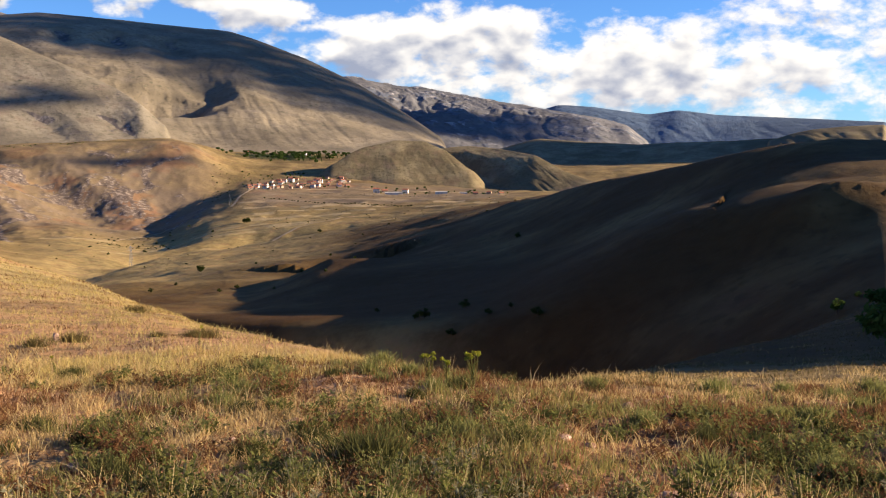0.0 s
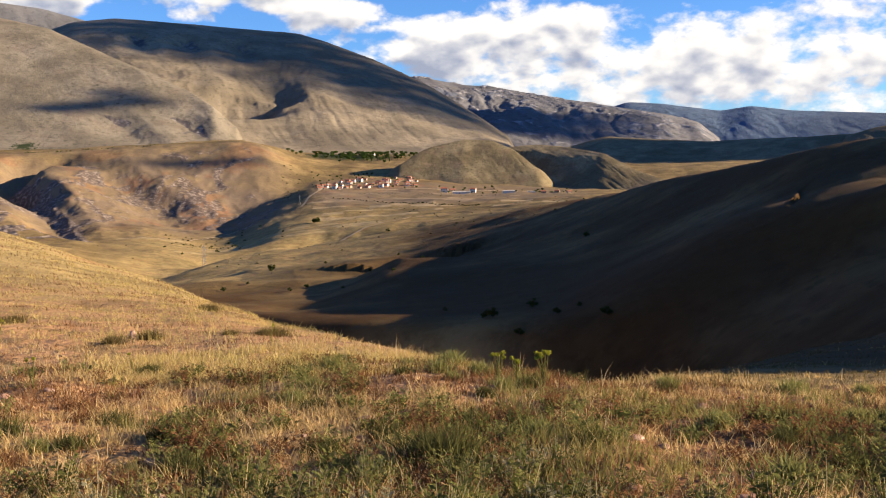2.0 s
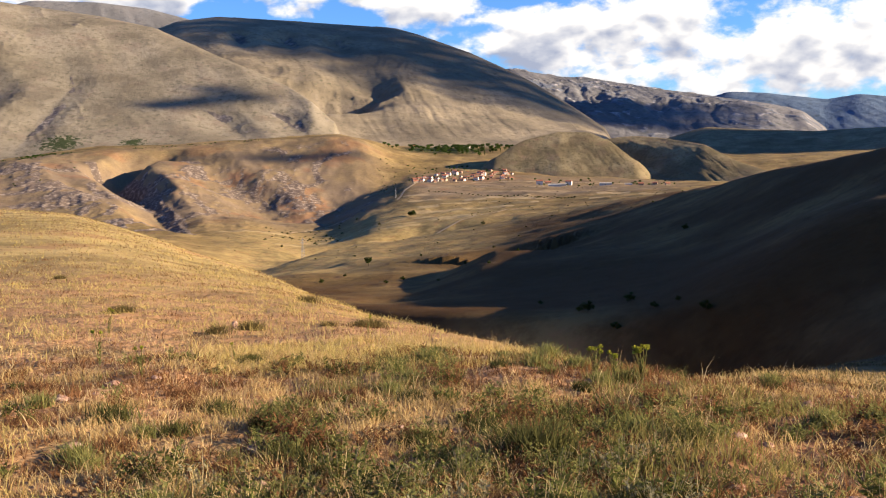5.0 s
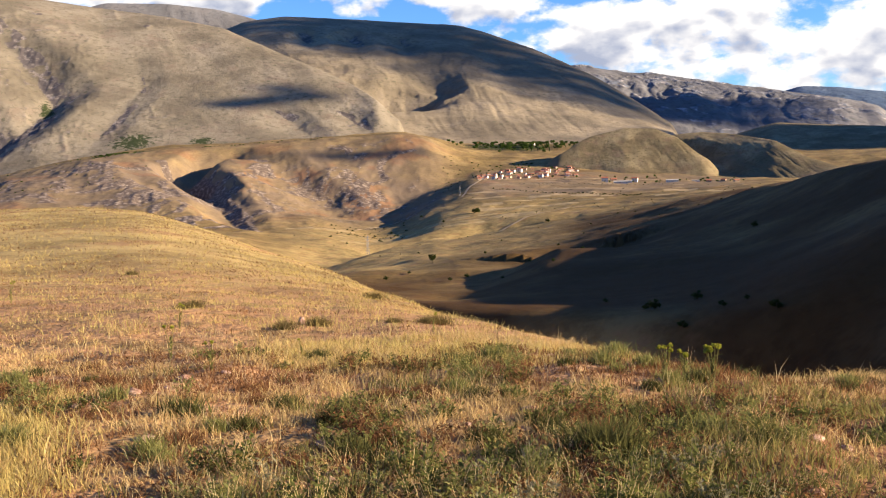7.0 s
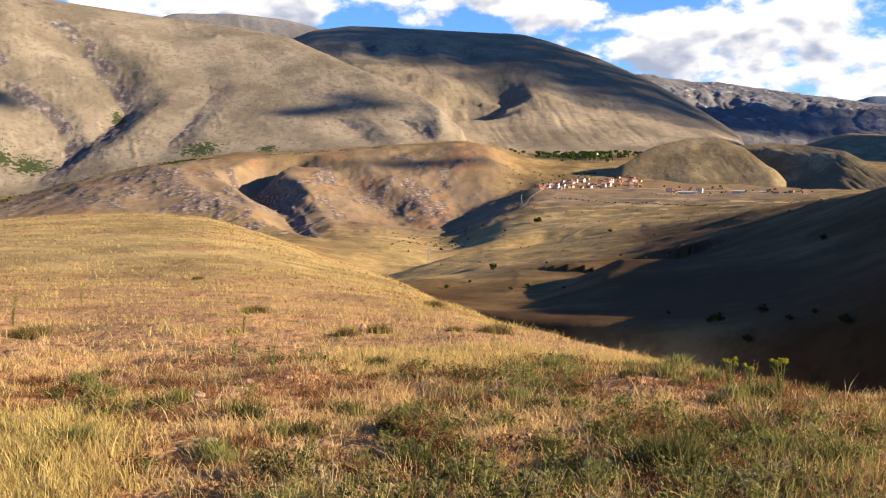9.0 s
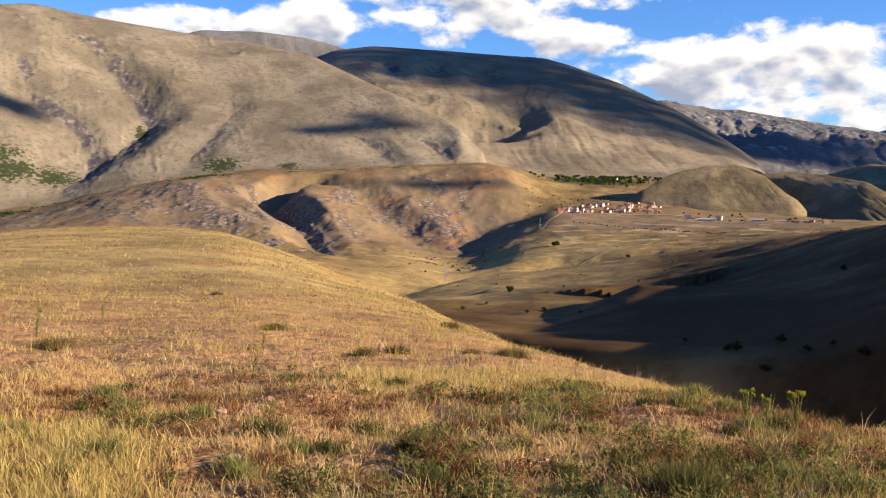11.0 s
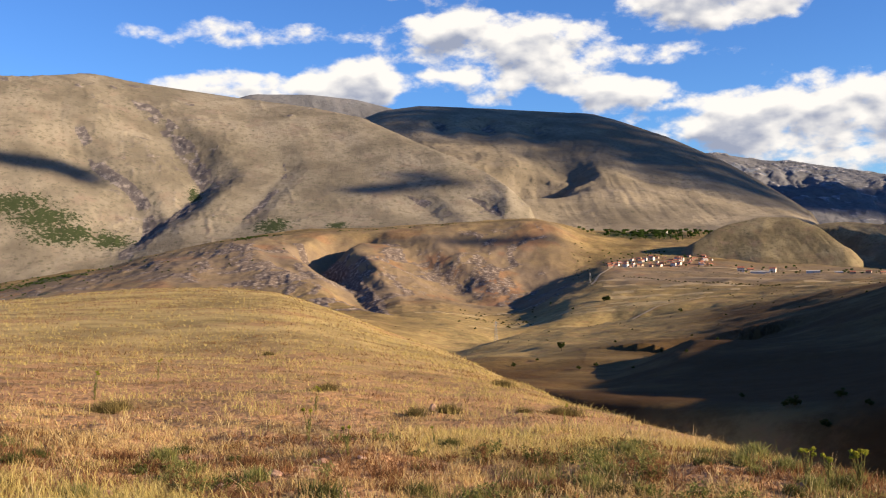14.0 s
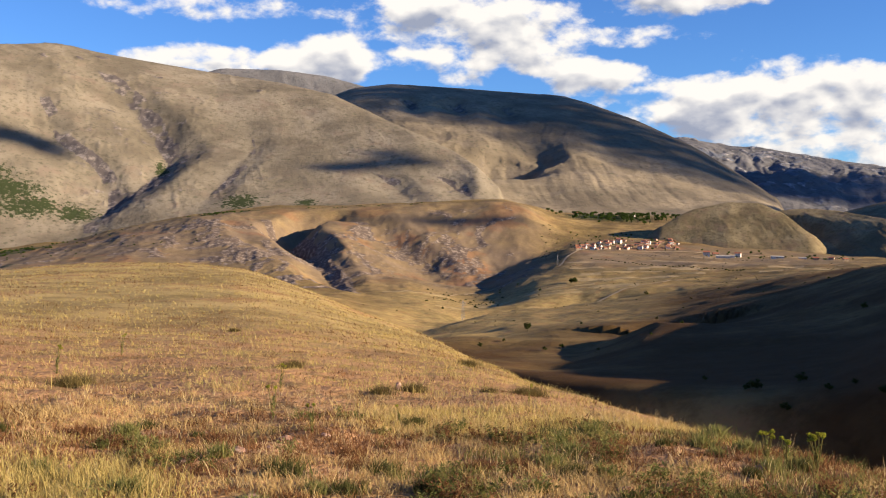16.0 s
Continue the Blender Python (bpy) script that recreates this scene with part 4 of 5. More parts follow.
turf("yellow_grass", yellow_mat, "tall yellowing grass on the open slope", 1600, 15, 3.6, 10.5, 0.8, 0.14, 0.0045, 0.5, 0.07,
     lambda g, bald, b, d: smoothstep(-33, -41, b) * np.where(bald > -0.15, 1.0, 0.15), 20)
golden_mat = leaf_material("golden_grass", (0.36, 0.23, 0.075), (0.74, 0.55, 0.23), 0.8)
turf("far_grass", golden_mat, "dry golden grass over the rounded slope", 9000, 8, 15, 190, 1.25, 0.085, 0.004, 0.9, 0.12,
     lambda g, bald, b, d: np.where(bald > -0.1, 0.9, 0.15) * (1 - 0.8 * smoothstep(2, 10, b)))
turf("hill_grass", yellow_mat, "tufts of yellow grass over the rounded hill", 3800, 6, 40, 188, 0.6, 0.20, 0.008, 0.7, 0.14,
     lambda g, bald, b, d: smoothstep(-10, -16, b) * 0.9, 5)
turf("hill_weeds", brown_mat, "brown tufts over the rounded hill", 3000, 6, 40, 188, 0.6, 0.16, 0.009, 0.8, 0.16,
     lambda g, bald, b, d: smoothstep(-10, -16, b) * np.where(bald < 0.1, 0.9, 0.3), 5)
turf("far_weeds", brown_mat, "brown weeds between the grasses of the slope", 1300, 9, 15, 120, 1.2, 0.07, 0.006, 0.9, 0.12,
     lambda g, bald, b, d: np.where(bald < 0.0, 0.9, 0.1))
turf("slope_weeds", brown_mat, "dark withered weeds scattered over the open slope", 1500, 10, 13, 60, 0.9, 0.10, 0.006, 0.8, 0.10,
     lambda g, bald, b, d: smoothstep(-6, -14, b) * np.where(bald < 0.02, 0.9, 0.12), 5)
turf("slope_grass", yellow_mat, "pale yellow tufts scattered over the open slope", 2200, 9, 13, 60, 0.9, 0.15, 0.005, 0.6, 0.08,
     lambda g, bald, b, d: smoothstep(-6, -14, b) * np.where(bald > 0.05, 0.8, 0.15), 5)


turf("brow_grass", yellow_mat, "bright yellow-green grass along the edge of the brow", 1100, 16, 10.8, 14.5, 0.5, 0.10, 0.005, 0.5, 0.06,
     lambda g, bald, b, d: smoothstep(-26, -20, b) * smoothstep(-1, -4, b) * np.where(bald > -0.2, 0.95, 0.3), 12)
# darker leaf tones here hold part of the slope's shade
turf("shade_grass", scrub_mat, "dry grass near the brow, toned darker for the slope's shade", 2600, 12, 11.0, 90, 1.3, 0.09, 0.006, 0.7, 0.09,
     lambda g, bald, b, d: smoothstep(4, 8, b) * np.where(bald > -0.1, 0.9, 0.3), 10)


def crown(count, radii, leaf, lumps, seed, hollow=0.55):
    """Leaves in lumps round a crown: small kites that face all ways."""
    r = np.random.default_rng(seed)
    radii = np.array(radii)
    centres = r.normal(0, 1, (lumps, 3))
    centres /= np.linalg.norm(centres, axis=1)[:, None]
    centres *= (0.62 * r.uniform(0.5, 1.0, lumps) ** 0.5)[:, None]
    which = r.integers(0, lumps, count)
    d = r.normal(0, 1, (count, 3))
    d /= np.linalg.norm(d, axis=1)[:, None]
    at = (centres[which] + d * (r.uniform(0.25, 0.5, lumps)[which] * r.uniform(hollow, 1, count))[:, None]) * radii
    a = r.normal(0, 1, (count, 3))
    a /= np.linalg.norm(a, axis=1)[:, None]
    b = np.cross(a, r.normal(0, 1, (count, 3)))
    b /= np.linalg.norm(b, axis=1)[:, None]
    s = (leaf * r.uniform(0.6, 1.4, count))[:, None]
    v = np.stack([at - a * s, at + b * s * 0.45, at + a * s, at - b * s * 0.45], axis=1).reshape(-1, 3)
    return v, np.arange(count * 4).reshape(-1, 4)


def tube(points, radii, sides=6):
    """A tapered limb through the points."""
    v, f = [], []
    for p, r in zip(points, radii):
        for s in range(sides):
            a = 2 * math.pi * s / sides
            v.append((p[0] + r * math.cos(a), p[1] + r * math.sin(a), p[2]))
    for i in range(len(points) - 1):
        for s in range(sides):
            a, b = i * sides + s, i * sides + (s + 1) % sides
            f.append((a, b, b + sides, a + sides))
    return v, f


def woody(height, reach, limbs, seed, girth):
    """Trunk with limbs as one mesh's corners and faces."""
    r = random.Random(seed)
    v, f = tube([(0, 0, -0.08 * height), (0.01 * height, 0, 0.25 * height), (0.03 * height, 0.02 * height, 0.6 * height), (0.02 * height, 0, 0.85 * height)],
                [girth, girth * 0.8, girth * 0.5, girth * 0.2])
    for i in range(limbs):
        a, start = r.uniform(0, 6.28), r.uniform(0.2, 0.6) * height
        end = (math.cos(a) * reach * 0.7, math.sin(a) * reach * 0.7, start + 0.3 * height)
        lv, lf = tube([(0, 0, start), (end[0] * 0.5, end[1] * 0.5, start + 0.18 * height), end], [girth * 0.45, girth * 0.3, girth * 0.1], 5)
        f += [tuple(k + len(v) for k in q) for q in lf]
        v += lv
    return v, f


def plant(name, label, category, height, reach, leaves, leaf, lumps, seed, mat, lift=0.55, tall=0.5, girth=None, group=""):
    """A bush or tree: trunk with limbs, and a crown of leaves. Stands at the origin till it is placed."""
    thing = tagged(new(name), label, category, group)
    v, f = woody(height, reach, 5, seed, girth or 0.03 * height)
    child("trunk", mesh_of("trunk", v, f, bark_mat), thing)
    cv, cf = crown(leaves, (reach, reach, height * tall), leaf, lumps, seed)
    cv[:, 2] += height * lift
    cv[:, 2] = np.maximum(cv[:, 2], 0.02 * height)
    child("crown", mesh_of("crown", cv, cf, mat), thing)
    return thing


def stand(thing, bearing, dist, scale=1.0, sink=0.0):
    thing.matrix_basis = Matrix.Translation(place(bearing, dist) - Vector((0, 0, sink))) @ Matrix.Rotation(random.uniform(0, 6.28), 4, "Z") @ Matrix.Scale(scale, 4)
    return thing


def stand_copies(thing, spots, scale=1.0):
    """Copies of a thing at (bearing, distance, size); the thing itself takes the first spot."""
    for b, d, s in spots[1:]:
        copy_thing(thing, Matrix.Translation(place(b, d)) @ Matrix.Rotation(random.uniform(0, 6.28), 4, "Z") @ Matrix.Scale(s * scale, 4))
    b, d, s = spots[0]
    stand(thing, b, d, s * scale)


# bushes of the shaded slope and the valley, spread wide apart
round_bush = plant("bush", "round dark green bush standing alone on the grassy slope", "bush", 3.0, 2.0, 420, 0.30, 9, 3, bush_mat, 0.5, 0.5, group="bushes of the slopes")
stand_copies(round_bush, [
    (-1.10, 209.3, 0.85), (-5.20, 389.6, 0.6), (1.30, 215.4, 0.8), (2.70, 201.8, 0.5), (4.00, 203, 0.4), (5.60, 191.4, 0.7), (-3.90, 229.7, 0.4),
    (4.40, 344.7, 0.8), (-16.80, 406, 0.7), (-13.00, 381.3, 0.55), (-7.20, 1081, 1.4), (-13.30, 1218, 1.1), (0.50, 196.6, 0.6), (-8.30, 387.9, 0.5),
    (-6.90, 345.1, 0.45), (-12.00, 398.8, 0.6), (-16.40, 1317, 1.2), (-19.00, 1049, 1.0), (-14.60, 1388, 1.1), (-1.60, 209.7, 0.55), (-6.60, 509.5, 0.5),
    (-10.90, 517.1, 0.5), (-9.90, 349.8, 0.4), (-15.40, 417, 0.5)])
lone_tree = plant("tree", "broad dark tree alone in the pale fields", "tree", 9.0, 7.0, 900, 0.8, 12, 5, bush_mat, 0.52, 0.48)
stand(lone_tree, -11.40, 1288)
field_tree = plant("tree", "small spreading tree on the grassy valley slope", "tree", 6.0, 3.2, 520, 0.42, 9, 8, bush_mat, 0.62, 0.38)
stand(field_tree, -14.00, 503.1, 0.9)
near_bush = plant("bush", "light green leafy bush on the shaded near slope", "bush", 2.2, 1.2, 900, 0.13, 10, 12, poplar_mat, 0.55, 0.45)
stand_copies(near_bush, [(22.20, 133.5, 1.0), (24.40, 48.55, 0.8), (24.90, 21.69, 0.7), (23.20, 136.6, 0.5)])



def cushion(seed, count, tall, wide, mat, label):
    """A dense clump of leafy stems that lean out from its middle."""
    thing = tagged(new("shrub"), label, "shrub", "shrubs in the turf")
    r = np.random.default_rng(seed)
    base = r.normal(0, wide * 0.28, (count, 3))
    base[:, 2] = -0.02
    v, f = blades(base, r.uniform(0.35, 1.0, count) * tall, r.uniform(0.006, 0.013, count), np.abs(r.normal(0.55, 0.35, count)))
    tagged(child("foliage", mesh_of("foliage", v, f, mat), thing), kind="stuff")
    return thing


dark_clump = cushion(5, 1100, 0.30, 0.34, clump_mat, "dense dark clump of leafy stems on bare earth")
stand_copies(dark_clump, [
    (-4.60, 6.201, 1.05), (-20.30, 7.734, 0.6), (-21.10, 12.03, 0.6), (-11.50, 6.773, 0.5), (-11.80, 8.632, 0.5),
    (23.40, 6.33, 0.6), (15.40, 7.615, 0.5), (-1.60, 9.103, 0.4)])
low_shrub = tagged(cushion(9, 700, 0.34, 0.62, scrub_mat, "low brownish cushion of thorny scrub in dry grass"), group="cushions of scrub")
stand_copies(low_shrub, [
    (-13.90, 21.16, 0.8), (-14.60, 20.78, 0.6), (-17.70, 38.15, 1.1), (-31.20, 47.02, 0.7), (-28.00, 23.73, 0.7), (-28.60, 22.72, 0.5), (-21.00, 18.58, 0.7),
    (-22.90, 16.96, 0.6), (-40.60, 16.18, 0.7), (-39.90, 17.44, 0.6), (-16.50, 19.02, 0.4)])
cb, cd = scatter(900, 3.6, 12.5, 0.7)
cx, cy = cd * np.sin(np.radians(cb)), cd * np.cos(np.radians(cb))
ckeep = np.nonzero(fractal(cx / 1.0, cy / 1.0, 171, 3) + 0.3 * smoothstep(-38, 10, cb) > 0.16)[0][:165]
sage_clump = cushion(6, 300, 0.20, 0.22, sage_mat, "grey-green clump of leafy stems in dry turf")
dull_clump = cushion(7, 320, 0.17, 0.26, clump_mat, "low dull green clump of stems on reddish earth")
brown_clump = cushion(8, 300, 0.15, 0.28, brown_mat, "withered brown clump of stems on reddish earth")
for which, kind in enumerate((sage_clump, dull_clump, brown_clump)):
    stand_copies(kind, [(float(cb[i]), float(cd[i]), random.uniform(0.6, 1.25)) for i in ckeep[which::3]])



# leafy weeds of the foreground: upright stems set with narrow leaves
def leafy_stems(count, tall, reach, per, leaf, seed):
    """Corners and faces of the leaves, then of the stems."""
    r = np.random.default_rng(seed)
    a, out = r.uniform(0, 2 * np.pi, count), reach * r.uniform(0.15, 1.0, count) ** 0.7
    top = np.stack([np.cos(a) * out, np.sin(a) * out, tall * r.uniform(0.5, 1.0, count)], axis=1)
    foot = top * np.array([0.35, 0.35, 0.0]) + np.array([0, 0, -0.02])
    u = r.uniform(0.15, 1.0, (count, per))[..., None]
    at = (foot[:, None] * (1 - u) + top[:, None] * u + np.array([0, 0, 0.03]) * u * (1 - u)).reshape(-1, 3)
    way = r.uniform(0, 2 * np.pi, len(at))
    along = np.stack([np.cos(way), np.sin(way), r.uniform(0.1, 1.0, len(at))], axis=1)
    along /= np.linalg.norm(along, axis=1)[:, None]
    side = np.stack([-np.sin(way), np.cos(way), r.normal(0, 0.4, len(at))], axis=1)
    size = (leaf * r.uniform(0.6, 1.4, len(at)))[:, None]
    v = np.stack([at, at + along * size * 0.5 + side * size * 0.17, at + along * size, at + along * size * 0.5 - side * size * 0.17], axis=1).reshape(-1, 3)
    w = np.array([0.0018, 0, 0])
    sv = np.stack([foot - w, foot + w, top + w * 0.5, top - w * 0.5], axis=1).reshape(-1, 3)
    return v, np.arange(len(v)).reshape(-1, 4), sv, np.arange(len(sv)).reshape(-1, 4)


def weed(seed, mat, label, count, tall, reach, leaf):
    thing = tagged(new("weed"), label, "weed", "leafy weeds")
    v, f, sv, sf = leafy_stems(count, tall, reach, 13, leaf, 50 + seed)
    tagged(child("foliage", mesh_of("foliage", v, f, mat), thing), kind="stuff")
    tagged(child("stalk", mesh_of("stalk", sv, sf, pale_mat), thing), kind="stuff")
    return thing


ashen_mat = leaf_material("ashen_leaves", (0.14, 0.13, 0.07), (0.36, 0.33, 0.20), 2.0)
deep_mat = leaf_material("deep_green_leaves", (0.05, 0.06, 0.018), (0.20, 0.20, 0.06), 2.0)
weeds = [weed(1, sage_mat, "grey-green leafy weed on reddish earth", 16, 0.20, 0.13, 0.034),
         weed(2, deep_mat, "bushy dark green weed on reddish earth", 22, 0.22, 0.16, 0.036),
         weed(3, ashen_mat, "pale ashen weed with narrow leaves", 14, 0.17, 0.12, 0.030),
         weed(4, sage_mat, "low grey-green weed among dry grass", 20, 0.12, 0.17, 0.032),
         weed(5, brown_mat, "withered brown weed with curled leaves", 20, 0.15, 0.16, 0.030),
         weed(6, deep_mat, "upright green weed with narrow leaves", 10, 0.27, 0.10, 0.038),
         weed(7, brown_mat, "low dead brown weed on bare earth", 24, 0.10, 0.20, 0.026)]
wb, wd = scatter(5200, 3.3, 12.5, 0.75)
wx, wy = wd * np.sin(np.radians(wb)), wd * np.cos(np.radians(wb))
lush = fractal(wx / 1.1, wy / 1.1, 131, 3) + 0.40 * smoothstep(-40, -16, wb) - 0.18 + 0.12 * smoothstep(9, 5, wd)
wkeep = np.nonzero((lush > 0.24) & ((wd < 8.6) | (wb < -9)))[0][:640]
wkeep = wkeep[np.argsort(wd[wkeep])]
for which, kind in enumerate(weeds):
    stand_copies(kind, [(float(wb[i]), float(wd[i]), random.uniform(0.6, 1.25)) for i in wkeep[:294][which::len(weeds)]])
for which, (mat, label) in enumerate(((sage_mat, "grey-green leafy weeds farther off"), (deep_mat, "dark green leafy weeds farther off"), (brown_mat, "withered brown weeds farther off"))):
    vs, fs, count = [], [], 0
    for i in wkeep[294:][which::3]:
        v, f, sv, sf = leafy_stems(16, random.uniform(0.09, 0.19), 0.14, 13, 0.033, 900 + int(i))
        vs.append(v + np.array(place(float(wb[i]), float(wd[i]))))
        fs.append(f + count)
        count += len(v)
    tagged(new("weed_growth", mesh_of("weed_growth", np.concatenate(vs), np.concatenate(fs), mat)), label, "weeds", kind="stuff")


# yellow-flowered spurge at the brow, and single yellow stalks further left
def spurge(height, heads, seed):
    thing = tagged(new("spurge_plant"), "yellow-green flowering spurge on tall stems at the brow", "plant", "flowering spurge")
    r = random.Random(seed)
    for i in range(heads):
        a, out = r.uniform(0, 6.28), r.uniform(0.02, 0.085)
        top = Vector((math.cos(a) * out, math.sin(a) * out, height * r.uniform(0.82, 1.0)))
        v, f = tube([(0, 0, -0.03), tuple(top * 0.5 + Vector((0.01, 0, 0))), tuple(top)], [0.006, 0.005, 0.004], 5)
        stem = child("stem", mesh_of("stem", v, f, green_mat), thing)
        cv, cf = crown(110, (0.04, 0.04, 0.028), 0.010, 9, seed * 7 + i, 0.3)
        child("flower_head", mesh_of("flower_head", cv + np.array(top), cf, fennel_mat), thing, "yellow-green umbel of small flowers")
    base = np.zeros((26, 3))
    base[:, 2] = np.linspace(0, height * 0.6, 26)
    rr = np.random.default_rng(seed)
    v, f = blades(base, rr.uniform(0.05, 0.09, 26), np.full(26, 0.014), rr.uniform(0.8, 1.6, 26))
    child("leaves", mesh_of("leaves", v, f, sage_mat), thing)
    return thing


for i, (b, d, tall, heads) in enumerate([(-0.80, 10.22, 0.33, 5), (0.30, 10.12, 0.27, 4), (1.80, 9.959, 0.35, 7)]):
    stand(spurge(tall, heads, i + 3), b, d)
stalk = tagged(spurge(0.42, 2, 17), "thin yellow spurge stalk in dry grass", "plant", "flowering spurge")
stand_copies(stalk, [(-29.40, 12.43, 1.0), (-27.20, 10.8, 0.8), (-37.50, 26.42, 1.3), (-28.80, 17.19, 1.0), (-14.20, 16.95, 0.8), (-41.00, 19.09, 1.2), (-22.00, 12.25, 0.6)])


# stones
def rock_thing(name, label, size, seed):
    bm = bmesh.new()
    bmesh.ops.create_icosphere(bm, subdivisions=3, radius=1.0)
    for v in bm.verts:
        p = v.co.copy()
        k = 1 + 0.28 * noise.noise(p * 1.3 + Vector((seed, 0, 0))) + 0.1 * noise.noise(p * 3.7 + Vector((0, seed, 0)))
        v.co = Vector((p.x * size[0], p.y * size[1], p.z * size[2])) * k
    for face in bm.faces:
        face.smooth = seed % 2 == 0
    mesh = bpy.data.meshes.new(name)
    bm.to_mesh(mesh)
    bm.free()
    mesh.materials.append(stone_mat)
    return tagged(new(name, mesh), label, "stone")


for i, (b, d, size) in enumerate([(-20.80, 5.657, (0.05, 0.04, 0.07)), (13.60, 5.621, (0.09, 0.07, 0.045)), (15.00, 5.517, (0.06, 0.05, 0.03)), (-21.90, 18.59, (0.08, 0.07, 0.15)), (-8.00, 5.618, (0.05, 0.06, 0.03)), (7.00, 5.631, (0.06, 0.05, 0.03)), (17.20, 5.705, (0.08, 0.05, 0.04))]):
    stand(rock_thing("stone", "weathered reddish stone half sunk in the turf", size, i + 1), b, d)
pebble = rock_thing("stone", "small pale stone lying on bare earth", (0.05, 0.04, 0.03), 30)
tagged(pebble, group="small stones")
pb, pdist = scatter(60, 3.4, 12, 0.5)
stand_copies(pebble, [(float(b), float(d), random.uniform(0.5, 1.6)) for b, d in zip(pb, pdist)])


# ---- village, trees and works of the valley ----
def plain_material(name, low, high, scale, rough=0.9):
    m, k, bsdf = material(name)
    k.put(bsdf.inputs["Base Color"], k.mix(k.noise(k.add("ShaderNodeTexCoord").outputs["Object"], scale, 5.0), low, high))
    bsdf.inputs["Roughness"].default_value = rough
    return m


white_wall = plain_material("limewash", (0.45, 0.41, 0.36), (0.66, 0.62, 0.56), 1.2)
stone_wall = plain_material("rubble_wall", (0.26, 0.19, 0.13), (0.44, 0.34, 0.25), 2.0)
tile_roof = plain_material("clay_tiles", (0.24, 0.085, 0.05), (0.40, 0.16, 0.095), 2.5)
sheet_roof = plain_material("weathered_sheet", (0.36, 0.32, 0.27), (0.52, 0.47, 0.40), 1.0, 0.9)
dark_pane = plain_material("dark_window", (0.03, 0.035, 0.04), (0.06, 0.06, 0.07), 2.0, 0.2)
plank_mat = plain_material("door_planks", (0.12, 0.07, 0.04), (0.2, 0.12, 0.07), 4.0)
steel_mat = plain_material("galvanised_steel", (0.16, 0.16, 0.165), (0.24, 0.24, 0.25), 2.0, 0.5)
dirt_mat = plain_material("pale_dirt", (0.34, 0.25, 0.15), (0.46, 0.35, 0.22), 0.3)


def box_into(bm, x0, x1, y0, y1, z0, z1):
    c = [bm.verts.new((x, y, z)) for z in (z0, z1) for x, y in ((x0, y0), (x1, y0), (x1, y1), (x0, y1))]
    for q in ((3, 2, 1, 0), (4, 5, 6, 7), (0, 1, 5, 4), (1, 2, 6, 5), (2, 3, 7, 6), (3, 0, 4, 7)):
        bm.faces.new([c[i] for i in q])


def house(label, w, d, h, rise, wall_mat, roof_mat, windows, group="village houses"):
    """A village house with a pitched roof, a door and windows; its front looks south."""
    thing = tagged(new("house"), label, "house", group)
    bm = bmesh.new()
    box_into(bm, -w / 2, w / 2, -d / 2, d / 2, -1.5, h)
    for x in (-w / 2 + 0.002, w / 2 - 0.002):
        bm.faces.new([bm.verts.new(p) for p in ((x, -d / 2, h), (x, d / 2, h), (x, 0, h + rise))])
    part("wall", bm, wall_mat, thing)
    bm = bmesh.new()
    e, t = 0.45, 0.22
    for side in (-1, 1):
        prof = [(side * (d / 2 + e), h - rise * e / (d / 2)), (0, h + rise), (0, h + rise + t), (side * (d / 2 + e), h - rise * e / (d / 2) + t)]
        a = [bm.verts.new((-w / 2 - e, y, z)) for y, z in prof]
        b = [bm.verts.new((w / 2 + e, y, z)) for y, z in prof]
        bm.faces.new(a)
        bm.faces.new(b[::-1])
        for i in range(4):
            bm.faces.new([a[i], a[(i + 1) % 4], b[(i + 1) % 4], b[i]])
    roof = part("roof", bm, roof_mat, thing)
    bm = bmesh.new()
    box_into(bm, w * 0.22, w * 0.22 + 0.6, -0.3, 0.3, h + rise * 0.4, h + rise + 0.8)
    part("chimney", bm, stone_wall, roof)
    bm = bmesh.new()
    box_into(bm, -0.5, 0.5, -d / 2 - 0.05, -d / 2 + 0.05, 0, 2.0)
    part("door", bm, plank_mat, thing)
    for level in range(1 if h < 4 else 2):
        for i in range(windows):
            x = -w / 2 + w * (i + 0.5) / windows
            if level == 0 and abs(x) < 1.2:
                continue
            bm = bmesh.new()
            box_into(bm, x - 0.5, x + 0.5, -d / 2 - 0.04, -d / 2 + 0.05, 1.0 + 2.8 * level, 2.2 + 2.8 * level)
            part("window", bm, dark_pane, thing)
    return thing


def settle(thing, spots):
    """Copies of a house at (bearing, distance, turn in degrees, size)."""
    def at(b, d, turn, s):
        return Matrix.Translation(place(b, d) + Vector((0, 0, 0.3))) @ Matrix.Rotation(radians(turn), 4, "Z") @ Matrix.Scale(s, 4)
    for spot in spots[1:]:
        copy_thing(thing, at(*spot))
    thing.matrix_basis = at(*spots[0])


